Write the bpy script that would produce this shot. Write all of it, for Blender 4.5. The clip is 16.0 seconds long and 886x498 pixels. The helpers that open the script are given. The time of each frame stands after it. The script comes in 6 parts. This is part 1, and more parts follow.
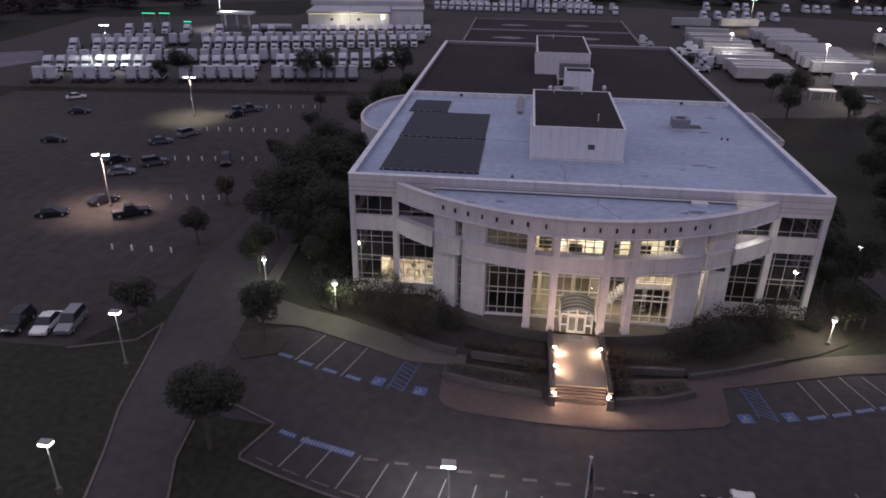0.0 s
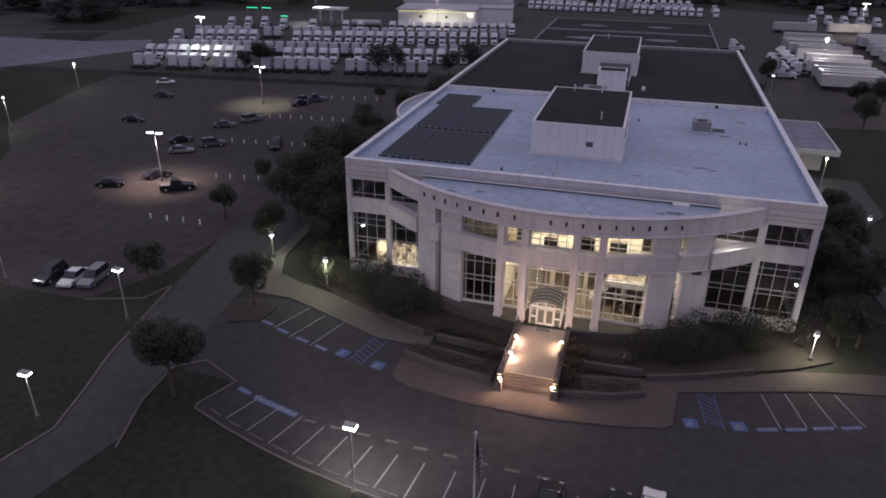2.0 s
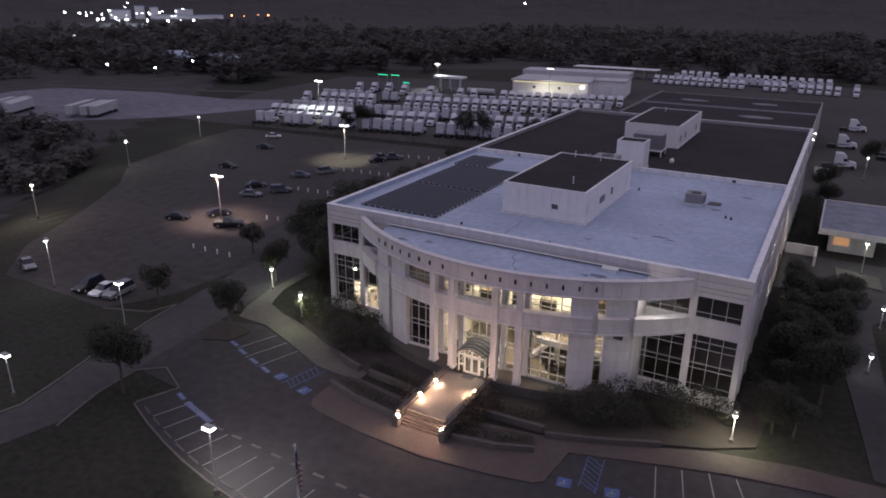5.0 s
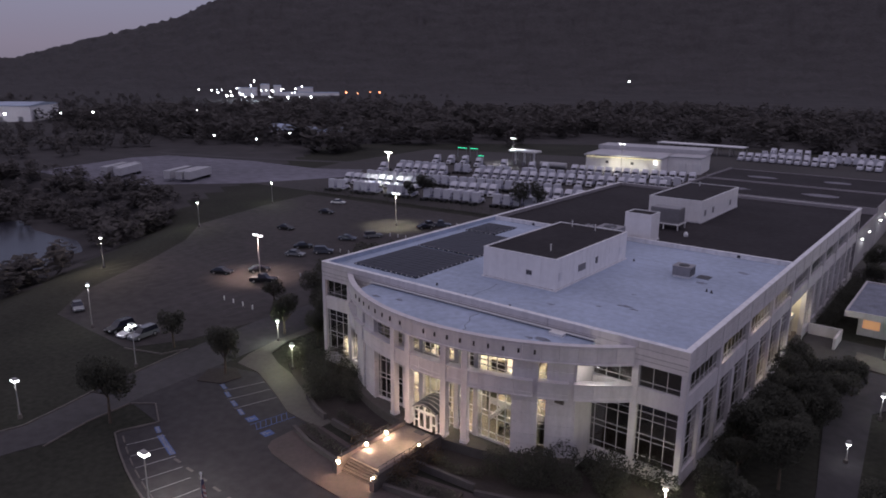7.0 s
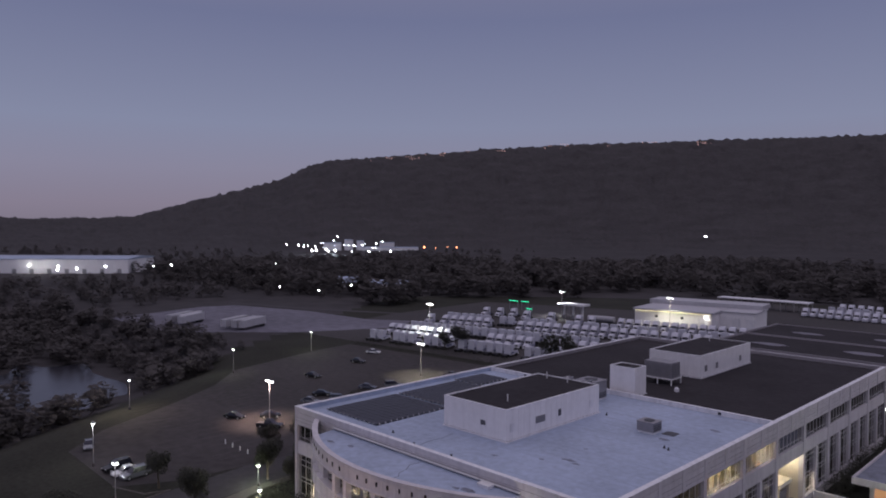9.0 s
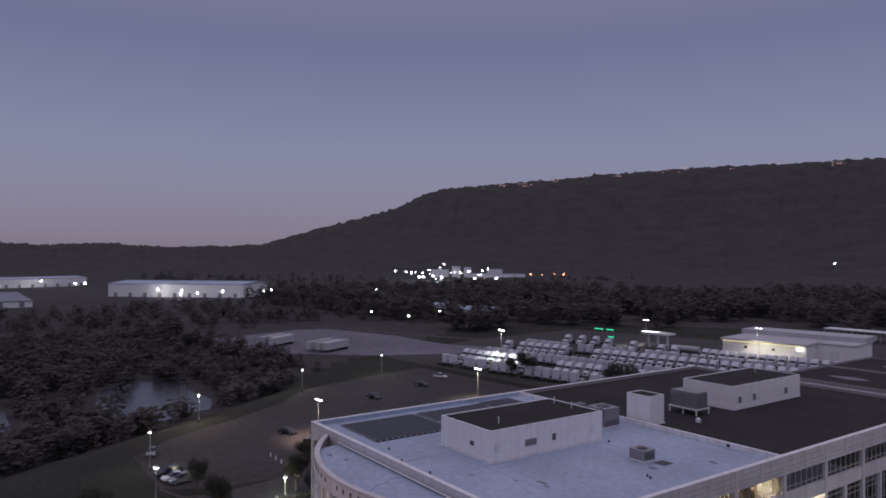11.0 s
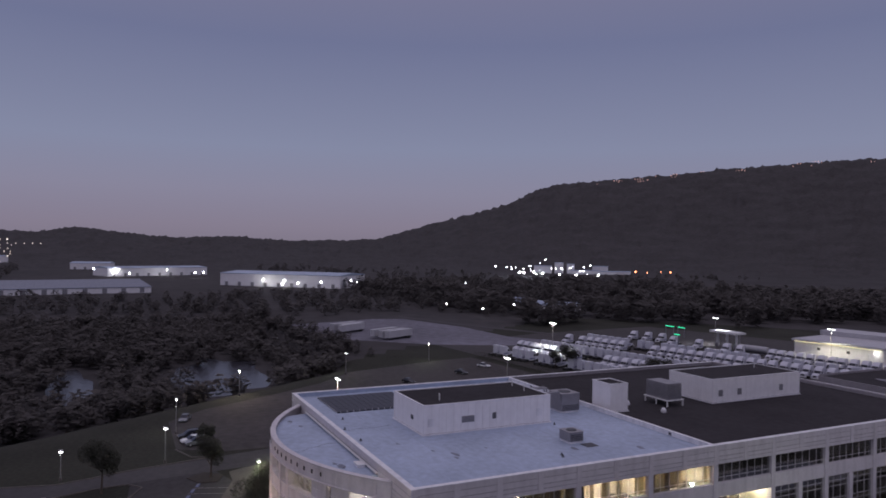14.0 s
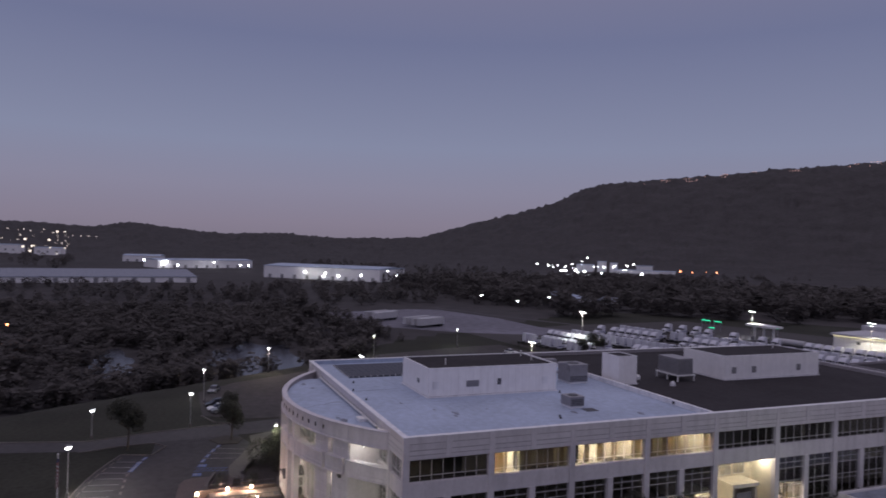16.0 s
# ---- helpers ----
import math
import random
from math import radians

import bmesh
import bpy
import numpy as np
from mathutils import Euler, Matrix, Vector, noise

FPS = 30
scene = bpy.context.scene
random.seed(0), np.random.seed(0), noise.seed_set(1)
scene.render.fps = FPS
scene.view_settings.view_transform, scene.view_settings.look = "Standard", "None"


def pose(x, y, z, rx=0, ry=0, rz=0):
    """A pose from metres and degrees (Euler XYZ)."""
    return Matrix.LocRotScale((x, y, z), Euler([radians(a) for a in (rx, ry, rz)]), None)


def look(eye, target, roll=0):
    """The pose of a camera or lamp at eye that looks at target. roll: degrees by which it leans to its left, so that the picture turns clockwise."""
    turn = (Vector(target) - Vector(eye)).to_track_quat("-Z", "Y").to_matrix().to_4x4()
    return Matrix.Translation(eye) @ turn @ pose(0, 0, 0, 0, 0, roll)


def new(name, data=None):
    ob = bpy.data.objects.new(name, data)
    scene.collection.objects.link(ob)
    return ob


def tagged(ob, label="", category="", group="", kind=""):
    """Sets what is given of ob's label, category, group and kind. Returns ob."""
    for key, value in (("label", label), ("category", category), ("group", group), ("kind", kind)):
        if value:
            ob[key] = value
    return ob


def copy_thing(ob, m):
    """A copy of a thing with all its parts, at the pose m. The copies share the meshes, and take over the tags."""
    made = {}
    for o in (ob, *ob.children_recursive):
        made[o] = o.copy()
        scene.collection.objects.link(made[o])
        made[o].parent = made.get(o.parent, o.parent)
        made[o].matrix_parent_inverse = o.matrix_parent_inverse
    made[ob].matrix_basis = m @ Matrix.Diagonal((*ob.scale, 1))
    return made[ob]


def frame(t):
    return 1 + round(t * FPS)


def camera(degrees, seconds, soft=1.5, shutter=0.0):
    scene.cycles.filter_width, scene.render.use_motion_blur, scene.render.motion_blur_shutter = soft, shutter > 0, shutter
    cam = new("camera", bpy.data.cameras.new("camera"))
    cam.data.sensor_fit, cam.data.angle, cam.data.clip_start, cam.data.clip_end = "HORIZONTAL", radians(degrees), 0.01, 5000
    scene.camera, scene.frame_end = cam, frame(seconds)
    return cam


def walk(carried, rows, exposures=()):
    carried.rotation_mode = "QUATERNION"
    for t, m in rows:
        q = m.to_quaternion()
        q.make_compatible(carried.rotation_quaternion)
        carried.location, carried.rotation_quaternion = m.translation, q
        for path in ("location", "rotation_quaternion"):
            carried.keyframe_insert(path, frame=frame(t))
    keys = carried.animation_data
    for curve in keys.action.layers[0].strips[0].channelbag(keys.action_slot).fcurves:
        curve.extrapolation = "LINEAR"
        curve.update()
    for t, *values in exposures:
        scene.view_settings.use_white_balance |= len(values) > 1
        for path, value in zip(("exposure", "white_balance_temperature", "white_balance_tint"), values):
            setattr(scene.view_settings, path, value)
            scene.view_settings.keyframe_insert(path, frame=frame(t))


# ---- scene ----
cam = camera(64.8, 16.0, 1.7, 0.5)
PATH = [
    (0, (19.261, -73.88, 41.375), (19.06, -72.082, 40.523), 0.7),
    (0.5, (22.704, -74.178, 41.261), (22.428, -72.39, 40.409), 0.6),
    (1, (26.159, -74.39, 41.24), (25.811, -72.615, 40.387), 0.6),
    (1.5, (29.716, -74.431, 41.224), (29.296, -72.672, 40.37), 0.6),
    (2, (33.533, -74.284, 41.276), (33.039, -72.545, 40.421), 0.6),
    (2.5, (37.33, -74.062, 41.344), (36.766, -72.345, 40.487), 0.6),
    (3, (41.217, -73.657, 41.264), (40.584, -71.963, 40.409), 0.7),
    (3.5, (45.212, -73.019, 41.397), (44.507, -71.342, 40.566), 0.6),
    (4, (49.219, -72.212, 41.422), (48.439, -70.545, 40.641), 0.6),
    (4.5, (53.302, -71.305, 41.487), (52.451, -69.65, 40.754), 0.6),
    (7, (73.541, -64.481, 41.453), (72.333, -62.964, 40.962), 0.4),
    (7.5, (77.497, -62.594, 41.544), (76.224, -61.115, 41.103), 0.4),
    (8, (81.346, -60.542, 41.61), (80.02, -59.09, 41.247), 0.3),
    (8.5, (85.082, -58.537, 41.704), (83.701, -57.105, 41.493), 0.2),
    (9, (88.73, -56.263, 41.683), (87.302, -54.864, 41.622), 0.2),
    (11.5, (105.929, -43.446, 41.627), (104.239, -42.376, 41.633), 0.2),
    (12, (109.043, -40.413, 41.658), (107.307, -39.42, 41.663), 0.2),
    (12.5, (112.046, -37.277, 41.691), (110.271, -36.355, 41.695), 0.2),
    (13, (114.959, -34.034, 41.644), (113.156, -33.169, 41.648), 0.3),
    (13.5, (117.738, -31.179, 41.325), (115.932, -30.32, 41.331), 0.5),
    (14, (120.024, -28.648, 40.313), (118.218, -27.788, 40.315), 0.8),
    (14.5, (121.877, -26.847, 38.951), (120.072, -25.985, 38.954), 1.1),
    (15, (123.37, -25.603, 37.692), (121.566, -24.741, 37.693), 1.3),
    (15.5, (124.418, -24.791, 36.527), (122.603, -23.951, 36.527), 1.4),
    (16, (124.471, -24.615, 35.83), (122.614, -23.872, 35.828), 1.5),
]
walk(cam, [(t, look(eye, target, roll)) for t, eye, target, roll in PATH])

# ---- world: dusk sky, pink at the horizon, blue above ----
world = bpy.data.worlds.new("dusk_sky")
scene.world = world
world.use_nodes = True
wn = world.node_tree
geo = wn.nodes.new("ShaderNodeTexCoord")
sep = wn.nodes.new("ShaderNodeSeparateXYZ")
ramp = wn.nodes.new("ShaderNodeValToRGB")
wn.links.new(geo.outputs["Generated"], sep.inputs[0])
wn.links.new(sep.outputs["Z"], ramp.inputs[0])
wn.links.new(ramp.outputs[0], wn.nodes["Background"].inputs[0])
SKY = [(0.0, (0.205, 0.178, 0.235)), (0.03, (0.235, 0.205, 0.275)), (0.08, (0.246, 0.236, 0.330)), (0.14, (0.230, 0.251, 0.370)),
       (0.28, (0.157, 0.175, 0.298)), (0.36, (0.185, 0.185, 0.295)), (0.52, (0.485, 0.445, 0.555)), (1.0, (0.450, 0.405, 0.520))]
while len(ramp.color_ramp.elements) < len(SKY):
    ramp.color_ramp.elements.new(0.5)
for e, (p, c) in zip(ramp.color_ramp.elements, SKY):
    e.position, e.color = p, (*c, 1)
wn.nodes["Background"].inputs[1].default_value = 1.0


# ---- materials ----
def mat(name, color, rough=0.7, metal=0.0, var=0.18, big=0.08, fine=1.5, bump=0.0, spec=0.4, tint=None, rnd=0.0, streak=0.0):
    """Base colour broken by coarse stains and fine grain, with a fine relief."""
    m = bpy.data.materials.new(name)
    m.use_nodes = True
    n, l = m.node_tree.nodes, m.node_tree.links
    b = n["Principled BSDF"]
    b.inputs["Roughness"].default_value = rough
    b.inputs["Metallic"].default_value = metal
    b.inputs["Specular IOR Level"].default_value = spec
    g = n.new("ShaderNodeNewGeometry")
    n1, n2 = n.new("ShaderNodeTexNoise"), n.new("ShaderNodeTexNoise")
    n1.inputs["Scale"].default_value, n2.inputs["Scale"].default_value = big, fine
    n1.inputs["Detail"].default_value, n2.inputs["Detail"].default_value = 6, 4
    l.new(g.outputs["Position"], n1.inputs["Vector"])
    l.new(g.outputs["Position"], n2.inputs["Vector"])
    add = n.new("ShaderNodeMath")
    add.operation = "ADD"
    l.new(n1.outputs["Fac"], add.inputs[0])
    l.new(n2.outputs["Fac"], add.inputs[1])
    src = add.outputs[0]
    if rnd:
        oi = n.new("ShaderNodeObjectInfo")
        r = n.new("ShaderNodeMath")
        r.operation = "MULTIPLY_ADD"
        l.new(oi.outputs["Random"], r.inputs[0])
        r.inputs[1].default_value = rnd
        l.new(src, r.inputs[2])
        src = r.outputs[0]
    mp = n.new("ShaderNodeMapRange")
    mp.inputs[1].default_value, mp.inputs[2].default_value = 0.6, 1.4 + rnd
    l.new(src, mp.inputs[0])
    mix = n.new("ShaderNodeMix")
    mix.data_type = "RGBA"
    l.new(mp.outputs[0], mix.inputs[0])
    dark = [c * (1 - var) for c in color]
    light = [min(1, c * (1 + var)) for c in (tint or color)]
    mix.inputs[6].default_value, mix.inputs[7].default_value = (*dark, 1), (*light, 1)
    out = mix.outputs[2]
    if streak:
        mg, n3, mr, mul = n.new("ShaderNodeMapping"), n.new("ShaderNodeTexNoise"), n.new("ShaderNodeMapRange"), n.new("ShaderNodeMix")
        mg.inputs["Scale"].default_value = (1.0, 1.0, 0.13)
        n3.inputs["Scale"].default_value, n3.inputs["Detail"].default_value = 1.1, 5
        mr.inputs[1].default_value, mr.inputs[2].default_value = 0.46, 0.74
        mr.inputs[3].default_value, mr.inputs[4].default_value = 0.0, streak
        mul.data_type = "RGBA"
        l.new(g.outputs["Position"], mg.inputs["Vector"])
        l.new(mg.outputs[0], n3.inputs["Vector"])
        l.new(n3.outputs["Fac"], mr.inputs[0])
        l.new(mr.outputs[0], mul.inputs[0])
        l.new(out, mul.inputs[6])
        mul.inputs[7].default_value = (color[0] * 0.42, color[1] * 0.40, color[2] * 0.42, 1)
        out = mul.outputs[2]
    l.new(out, b.inputs["Base Color"])
    if bump:
        bn = n.new("ShaderNodeBump")
        bn.inputs["Strength"].default_value = bump
        bn.inputs["Distance"].default_value = 0.05
        l.new(n2.outputs["Fac"], bn.inputs["Height"])
        l.new(bn.outputs[0], b.inputs["Normal"])
    return m


def glow(name, color, strength):
    m = bpy.data.materials.new(name)
    m.use_nodes = True
    b = m.node_tree.nodes["Principled BSDF"]
    b.inputs["Base Color"].default_value = (*color, 1)
    b.inputs["Emission Color"].default_value = (*color, 1)
    b.inputs["Emission Strength"].default_value = strength
    return m


def glazing(name, tint, gloss=1.0, face=0.04):
    """A tinted pane: clear, with a mirror-like gloss at grazing angles."""
    m = bpy.data.materials.new(name)
    m.use_nodes = True
    n, l = m.node_tree.nodes, m.node_tree.links
    n.remove(n["Principled BSDF"])
    t, g, f, x = n.new("ShaderNodeBsdfTransparent"), n.new("ShaderNodeBsdfGlossy"), n.new("ShaderNodeLayerWeight"), n.new("ShaderNodeMixShader")
    p, a = n.new("ShaderNodeMath"), n.new("ShaderNodeMath")
    p.operation, a.operation = "POWER", "MULTIPLY_ADD"
    p.inputs[1].default_value, a.inputs[1].default_value, a.inputs[2].default_value = 4.0, 0.8, face
    t.inputs[0].default_value = (*tint, 1)
    g.inputs["Roughness"].default_value = 0.03
    g.inputs[0].default_value = (gloss, gloss, gloss, 1)
    l.new(f.outputs["Facing"], p.inputs[0])
    l.new(p.outputs[0], a.inputs[0])
    l.new(a.outputs[0], x.inputs[0])
    l.new(t.outputs[0], x.inputs[1])
    l.new(g.outputs[0], x.inputs[2])
    l.new(x.outputs[0], n["Material Output"].inputs[0])
    return m


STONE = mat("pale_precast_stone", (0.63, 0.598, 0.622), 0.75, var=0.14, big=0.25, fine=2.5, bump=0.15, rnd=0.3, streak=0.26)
STONE2 = mat("stone_joint_and_shadow_line", (0.30, 0.28, 0.30), 0.85, var=0.15, big=0.3, fine=2.0)
COPE = mat("white_metal_coping", (0.80, 0.79, 0.82), 0.45, var=0.1, big=0.4, streak=0.4)
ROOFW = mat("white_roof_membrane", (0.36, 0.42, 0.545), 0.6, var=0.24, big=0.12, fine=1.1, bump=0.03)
ROOFB = mat("black_roof_membrane", (0.038, 0.034, 0.038), 0.9, var=0.3, big=0.1, fine=0.9, spec=0.15)
STAIN = mat("roof_puddle_stain", (0.19, 0.205, 0.26), 0.6, var=0.45, big=0.5, fine=3)
SIDING = mat("pale_metal_siding", (0.85, 0.83, 0.85), 0.55, var=0.06, big=0.3, fine=1.2, rnd=0.08, streak=0.12)
GREYM = mat("grey_galvanised_metal", (0.30, 0.29, 0.31), 0.5, metal=0.5, var=0.15, big=0.6)
DARKM = mat("dark_painted_metal", (0.05, 0.05, 0.06), 0.5, var=0.2, big=0.8)
WHITEM = mat("white_painted_metal", (0.76, 0.75, 0.75), 0.35, var=0.05, big=0.5)
FRAME = mat("pale_window_frame", (0.55, 0.53, 0.54), 0.45, var=0.06, big=0.5)
GLASS = glazing("tinted_window_glass", (0.72, 0.72, 0.72), 0.95, 0.12)
CLEAR = glazing("clear_window_glass", (0.90, 0.90, 0.88), 0.8, 0.04)
SOLAR = mat("solar_cell_glass", (0.022, 0.022, 0.036), 0.45, var=0.25, big=0.3, fine=2, spec=0.35, rnd=0.3)
LETTER = mat("dark_bronze_sign", (0.045, 0.038, 0.04), 0.5, metal=0.3, var=0.1)
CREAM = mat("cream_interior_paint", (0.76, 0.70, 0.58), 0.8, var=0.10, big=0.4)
# Darker than the cream: the dimness of unlit rooms is put into the paint.
DIMIN = mat("dim_room_paint", (0.22, 0.20, 0.19), 0.9, var=0.15, big=0.4)
TILEF = mat("lobby_tile", (0.20, 0.165, 0.125), 0.3, var=0.2, big=0.5, fine=2)
CARPET = mat("brown_carpet", (0.20, 0.16, 0.12), 0.95, var=0.2, big=0.8)
RAMPC = mat("pale_terrace_paving", (0.20, 0.172, 0.157), 0.8, var=0.2, big=0.4, fine=2.5, bump=0.15)
DESK = mat("dark_office_furniture", (0.07, 0.06, 0.055), 0.5, var=0.2)
ASPH = mat("dark_asphalt", (0.049, 0.045, 0.049), 0.9, var=0.34, big=0.045, fine=0.8, bump=0.1, spec=0.25)
ASPH2 = mat("worn_lot_asphalt", (0.053, 0.047, 0.048), 0.9, var=0.42, big=0.03, fine=0.5, bump=0.1, spec=0.25)
ASPH3 = mat("pale_road_asphalt", (0.062, 0.058, 0.062), 0.9, var=0.25, big=0.05, fine=0.8, spec=0.25)
YARD = mat("yard_concrete", (0.046, 0.041, 0.042), 0.9, var=0.4, big=0.03, fine=0.5)
CONC = mat("sidewalk_concrete", (0.098, 0.088, 0.080), 0.85, var=0.22, big=0.2, fine=1.5, bump=0.1)
PAVER = mat("reddish_paver_walk", (0.084, 0.066, 0.064), 0.85, var=0.22, big=0.3, fine=2.5, bump=0.15)
WALLD = mat("weathered_planter_stone", (0.088, 0.077, 0.076), 0.85, var=0.2, big=0.4, fine=2)
KERB = mat("kerb_concrete", (0.125, 0.11, 0.104), 0.85, var=0.25, big=0.3, fine=2)
GRAVEL = mat("pale_gravel_lot", (0.150, 0.145, 0.178), 0.95, var=0.45, big=0.03, fine=0.25)
GRASS = mat("dark_lawn", (0.037, 0.037, 0.030), 0.95, var=0.45, big=0.05, fine=1.2, spec=0.1)
WOODM = mat("dark_forest_canopy", (0.058, 0.054, 0.056), 0.95, var=0.35, big=0.012, fine=0.09, spec=0.1)
BARK = mat("grey_bark", (0.10, 0.08, 0.065), 0.9, var=0.3, big=1.5, fine=6, bump=0.3)
MULCH = mat("dark_mulch", (0.045, 0.037, 0.034), 0.95, var=0.3, big=0.6, fine=4)
PAINTW = mat("worn_white_line_paint", (0.25, 0.245, 0.255), 0.8, var=0.3, big=0.6, fine=4)
PAINTB = mat("blue_marking_paint", (0.070, 0.112, 0.27), 0.8, var=0.3, big=0.6, fine=4)
WATER = mat("still_pond_water", (0.03, 0.03, 0.04), 0.25, var=0.2, big=0.05, spec=0.6)
POLE = mat("grey_lamp_pole", (0.34, 0.33, 0.32), 0.5, metal=0.0, var=0.1)
TRUCKW = mat("white_truck_paint", (0.60, 0.60, 0.67), 0.35, var=0.06, big=0.6, rnd=0.15)
TRUCKG = mat("dark_truck_windscreen", (0.015, 0.016, 0.03), 0.12, var=0.1, spec=0.6)
BLUET = mat("blue_truck_stripe", (0.05, 0.07, 0.22), 0.4, var=0.1)
TYRE = mat("black_tyre_rubber", (0.02, 0.02, 0.02), 0.9, var=0.2)
RIM = mat("bright_wheel_rim", (0.55, 0.55, 0.56), 0.35, metal=0.7, var=0.1)
BOXW = mat("white_trailer_panel", (0.45, 0.44, 0.47), 0.45, var=0.2, big=0.15, fine=1.0, rnd=0.35)
CARW = mat("white_car_paint", (0.72, 0.72, 0.72), 0.25, var=0.04)
CARS = mat("silver_car_paint", (0.26, 0.27, 0.29), 0.25, metal=0.4, var=0.05)
CARK = mat("black_car_paint", (0.018, 0.018, 0.02), 0.2, var=0.1)
CARG = mat("grey_blue_car_paint", (0.11, 0.12, 0.15), 0.25, metal=0.3, var=0.05)
REDT = mat("red_tail_lens", (0.35, 0.02, 0.02), 0.3, var=0.05)
FLAGM = mat("red_and_white_cloth", (0.42, 0.40, 0.40), 0.9, var=0.1)
FLAGR = mat("red_cloth", (0.24, 0.11, 0.11), 0.9, var=0.1)
FLAGB = mat("blue_cloth", (0.06, 0.065, 0.12), 0.9, var=0.1)
LAMPW = glow("lamp_lens_cool", (0.95, 0.97, 1.0), 9.0)
LAMPB = glow("lamp_lens_bright", (1.0, 0.98, 0.92), 40.0)
LAMPO = glow("step_light_lens", (1.0, 0.78, 0.50), 60.0)
GREENL = glow("green_canopy_strip", (0.05, 0.9, 0.45), 1.0)
PANELL = glow("office_ceiling_light", (1.0, 0.90, 0.73), 60.0)
PANELD = glow("dim_ceiling_light", (1.0, 0.86, 0.60), 6.0)
SIGNL = glow("bright_screen", (0.9, 0.92, 1.0), 1.6)
FARW = glow("far_white_lamp", (0.95, 0.95, 1.0), 16.0)
FARO = glow("far_orange_lamp", (1.0, 0.32, 0.14), 7.0)
FARP = glow("far_warm_lamp", (1.0, 0.80, 0.62), 3.0)


def leafy(name, color, var=0.4, big=0.5, fine=3):
    """Leaves that let part of the light through."""
    m = mat(name, color, 0.8, var=var, big=big, fine=fine, spec=0.15, rnd=0.3)
    n, l = m.node_tree.nodes, m.node_tree.links
    b, o = n["Principled BSDF"], n["Material Output"]
    t, x = n.new("ShaderNodeBsdfTranslucent"), n.new("ShaderNodeMixShader")
    l.new(b.inputs["Base Color"].links[0].from_socket, t.inputs[0])
    x.inputs[0].default_value = 0.42
    l.new(b.outputs[0], x.inputs[1])
    l.new(t.outputs[0], x.inputs[2])
    l.new(x.outputs[0], o.inputs[0])
    return m


BLIND = leafy("tan_window_blind", (0.64, 0.54, 0.40), 0.3, 1.2, 5)
LEAF = leafy("dark_leaves", (0.085, 0.086, 0.070))
LEAF2 = leafy("rusty_leaves", (0.085, 0.062, 0.045))
WOODL = leafy("dark_wood_leaves", (0.118, 0.108, 0.105), 0.25, 0.01, 0.08)


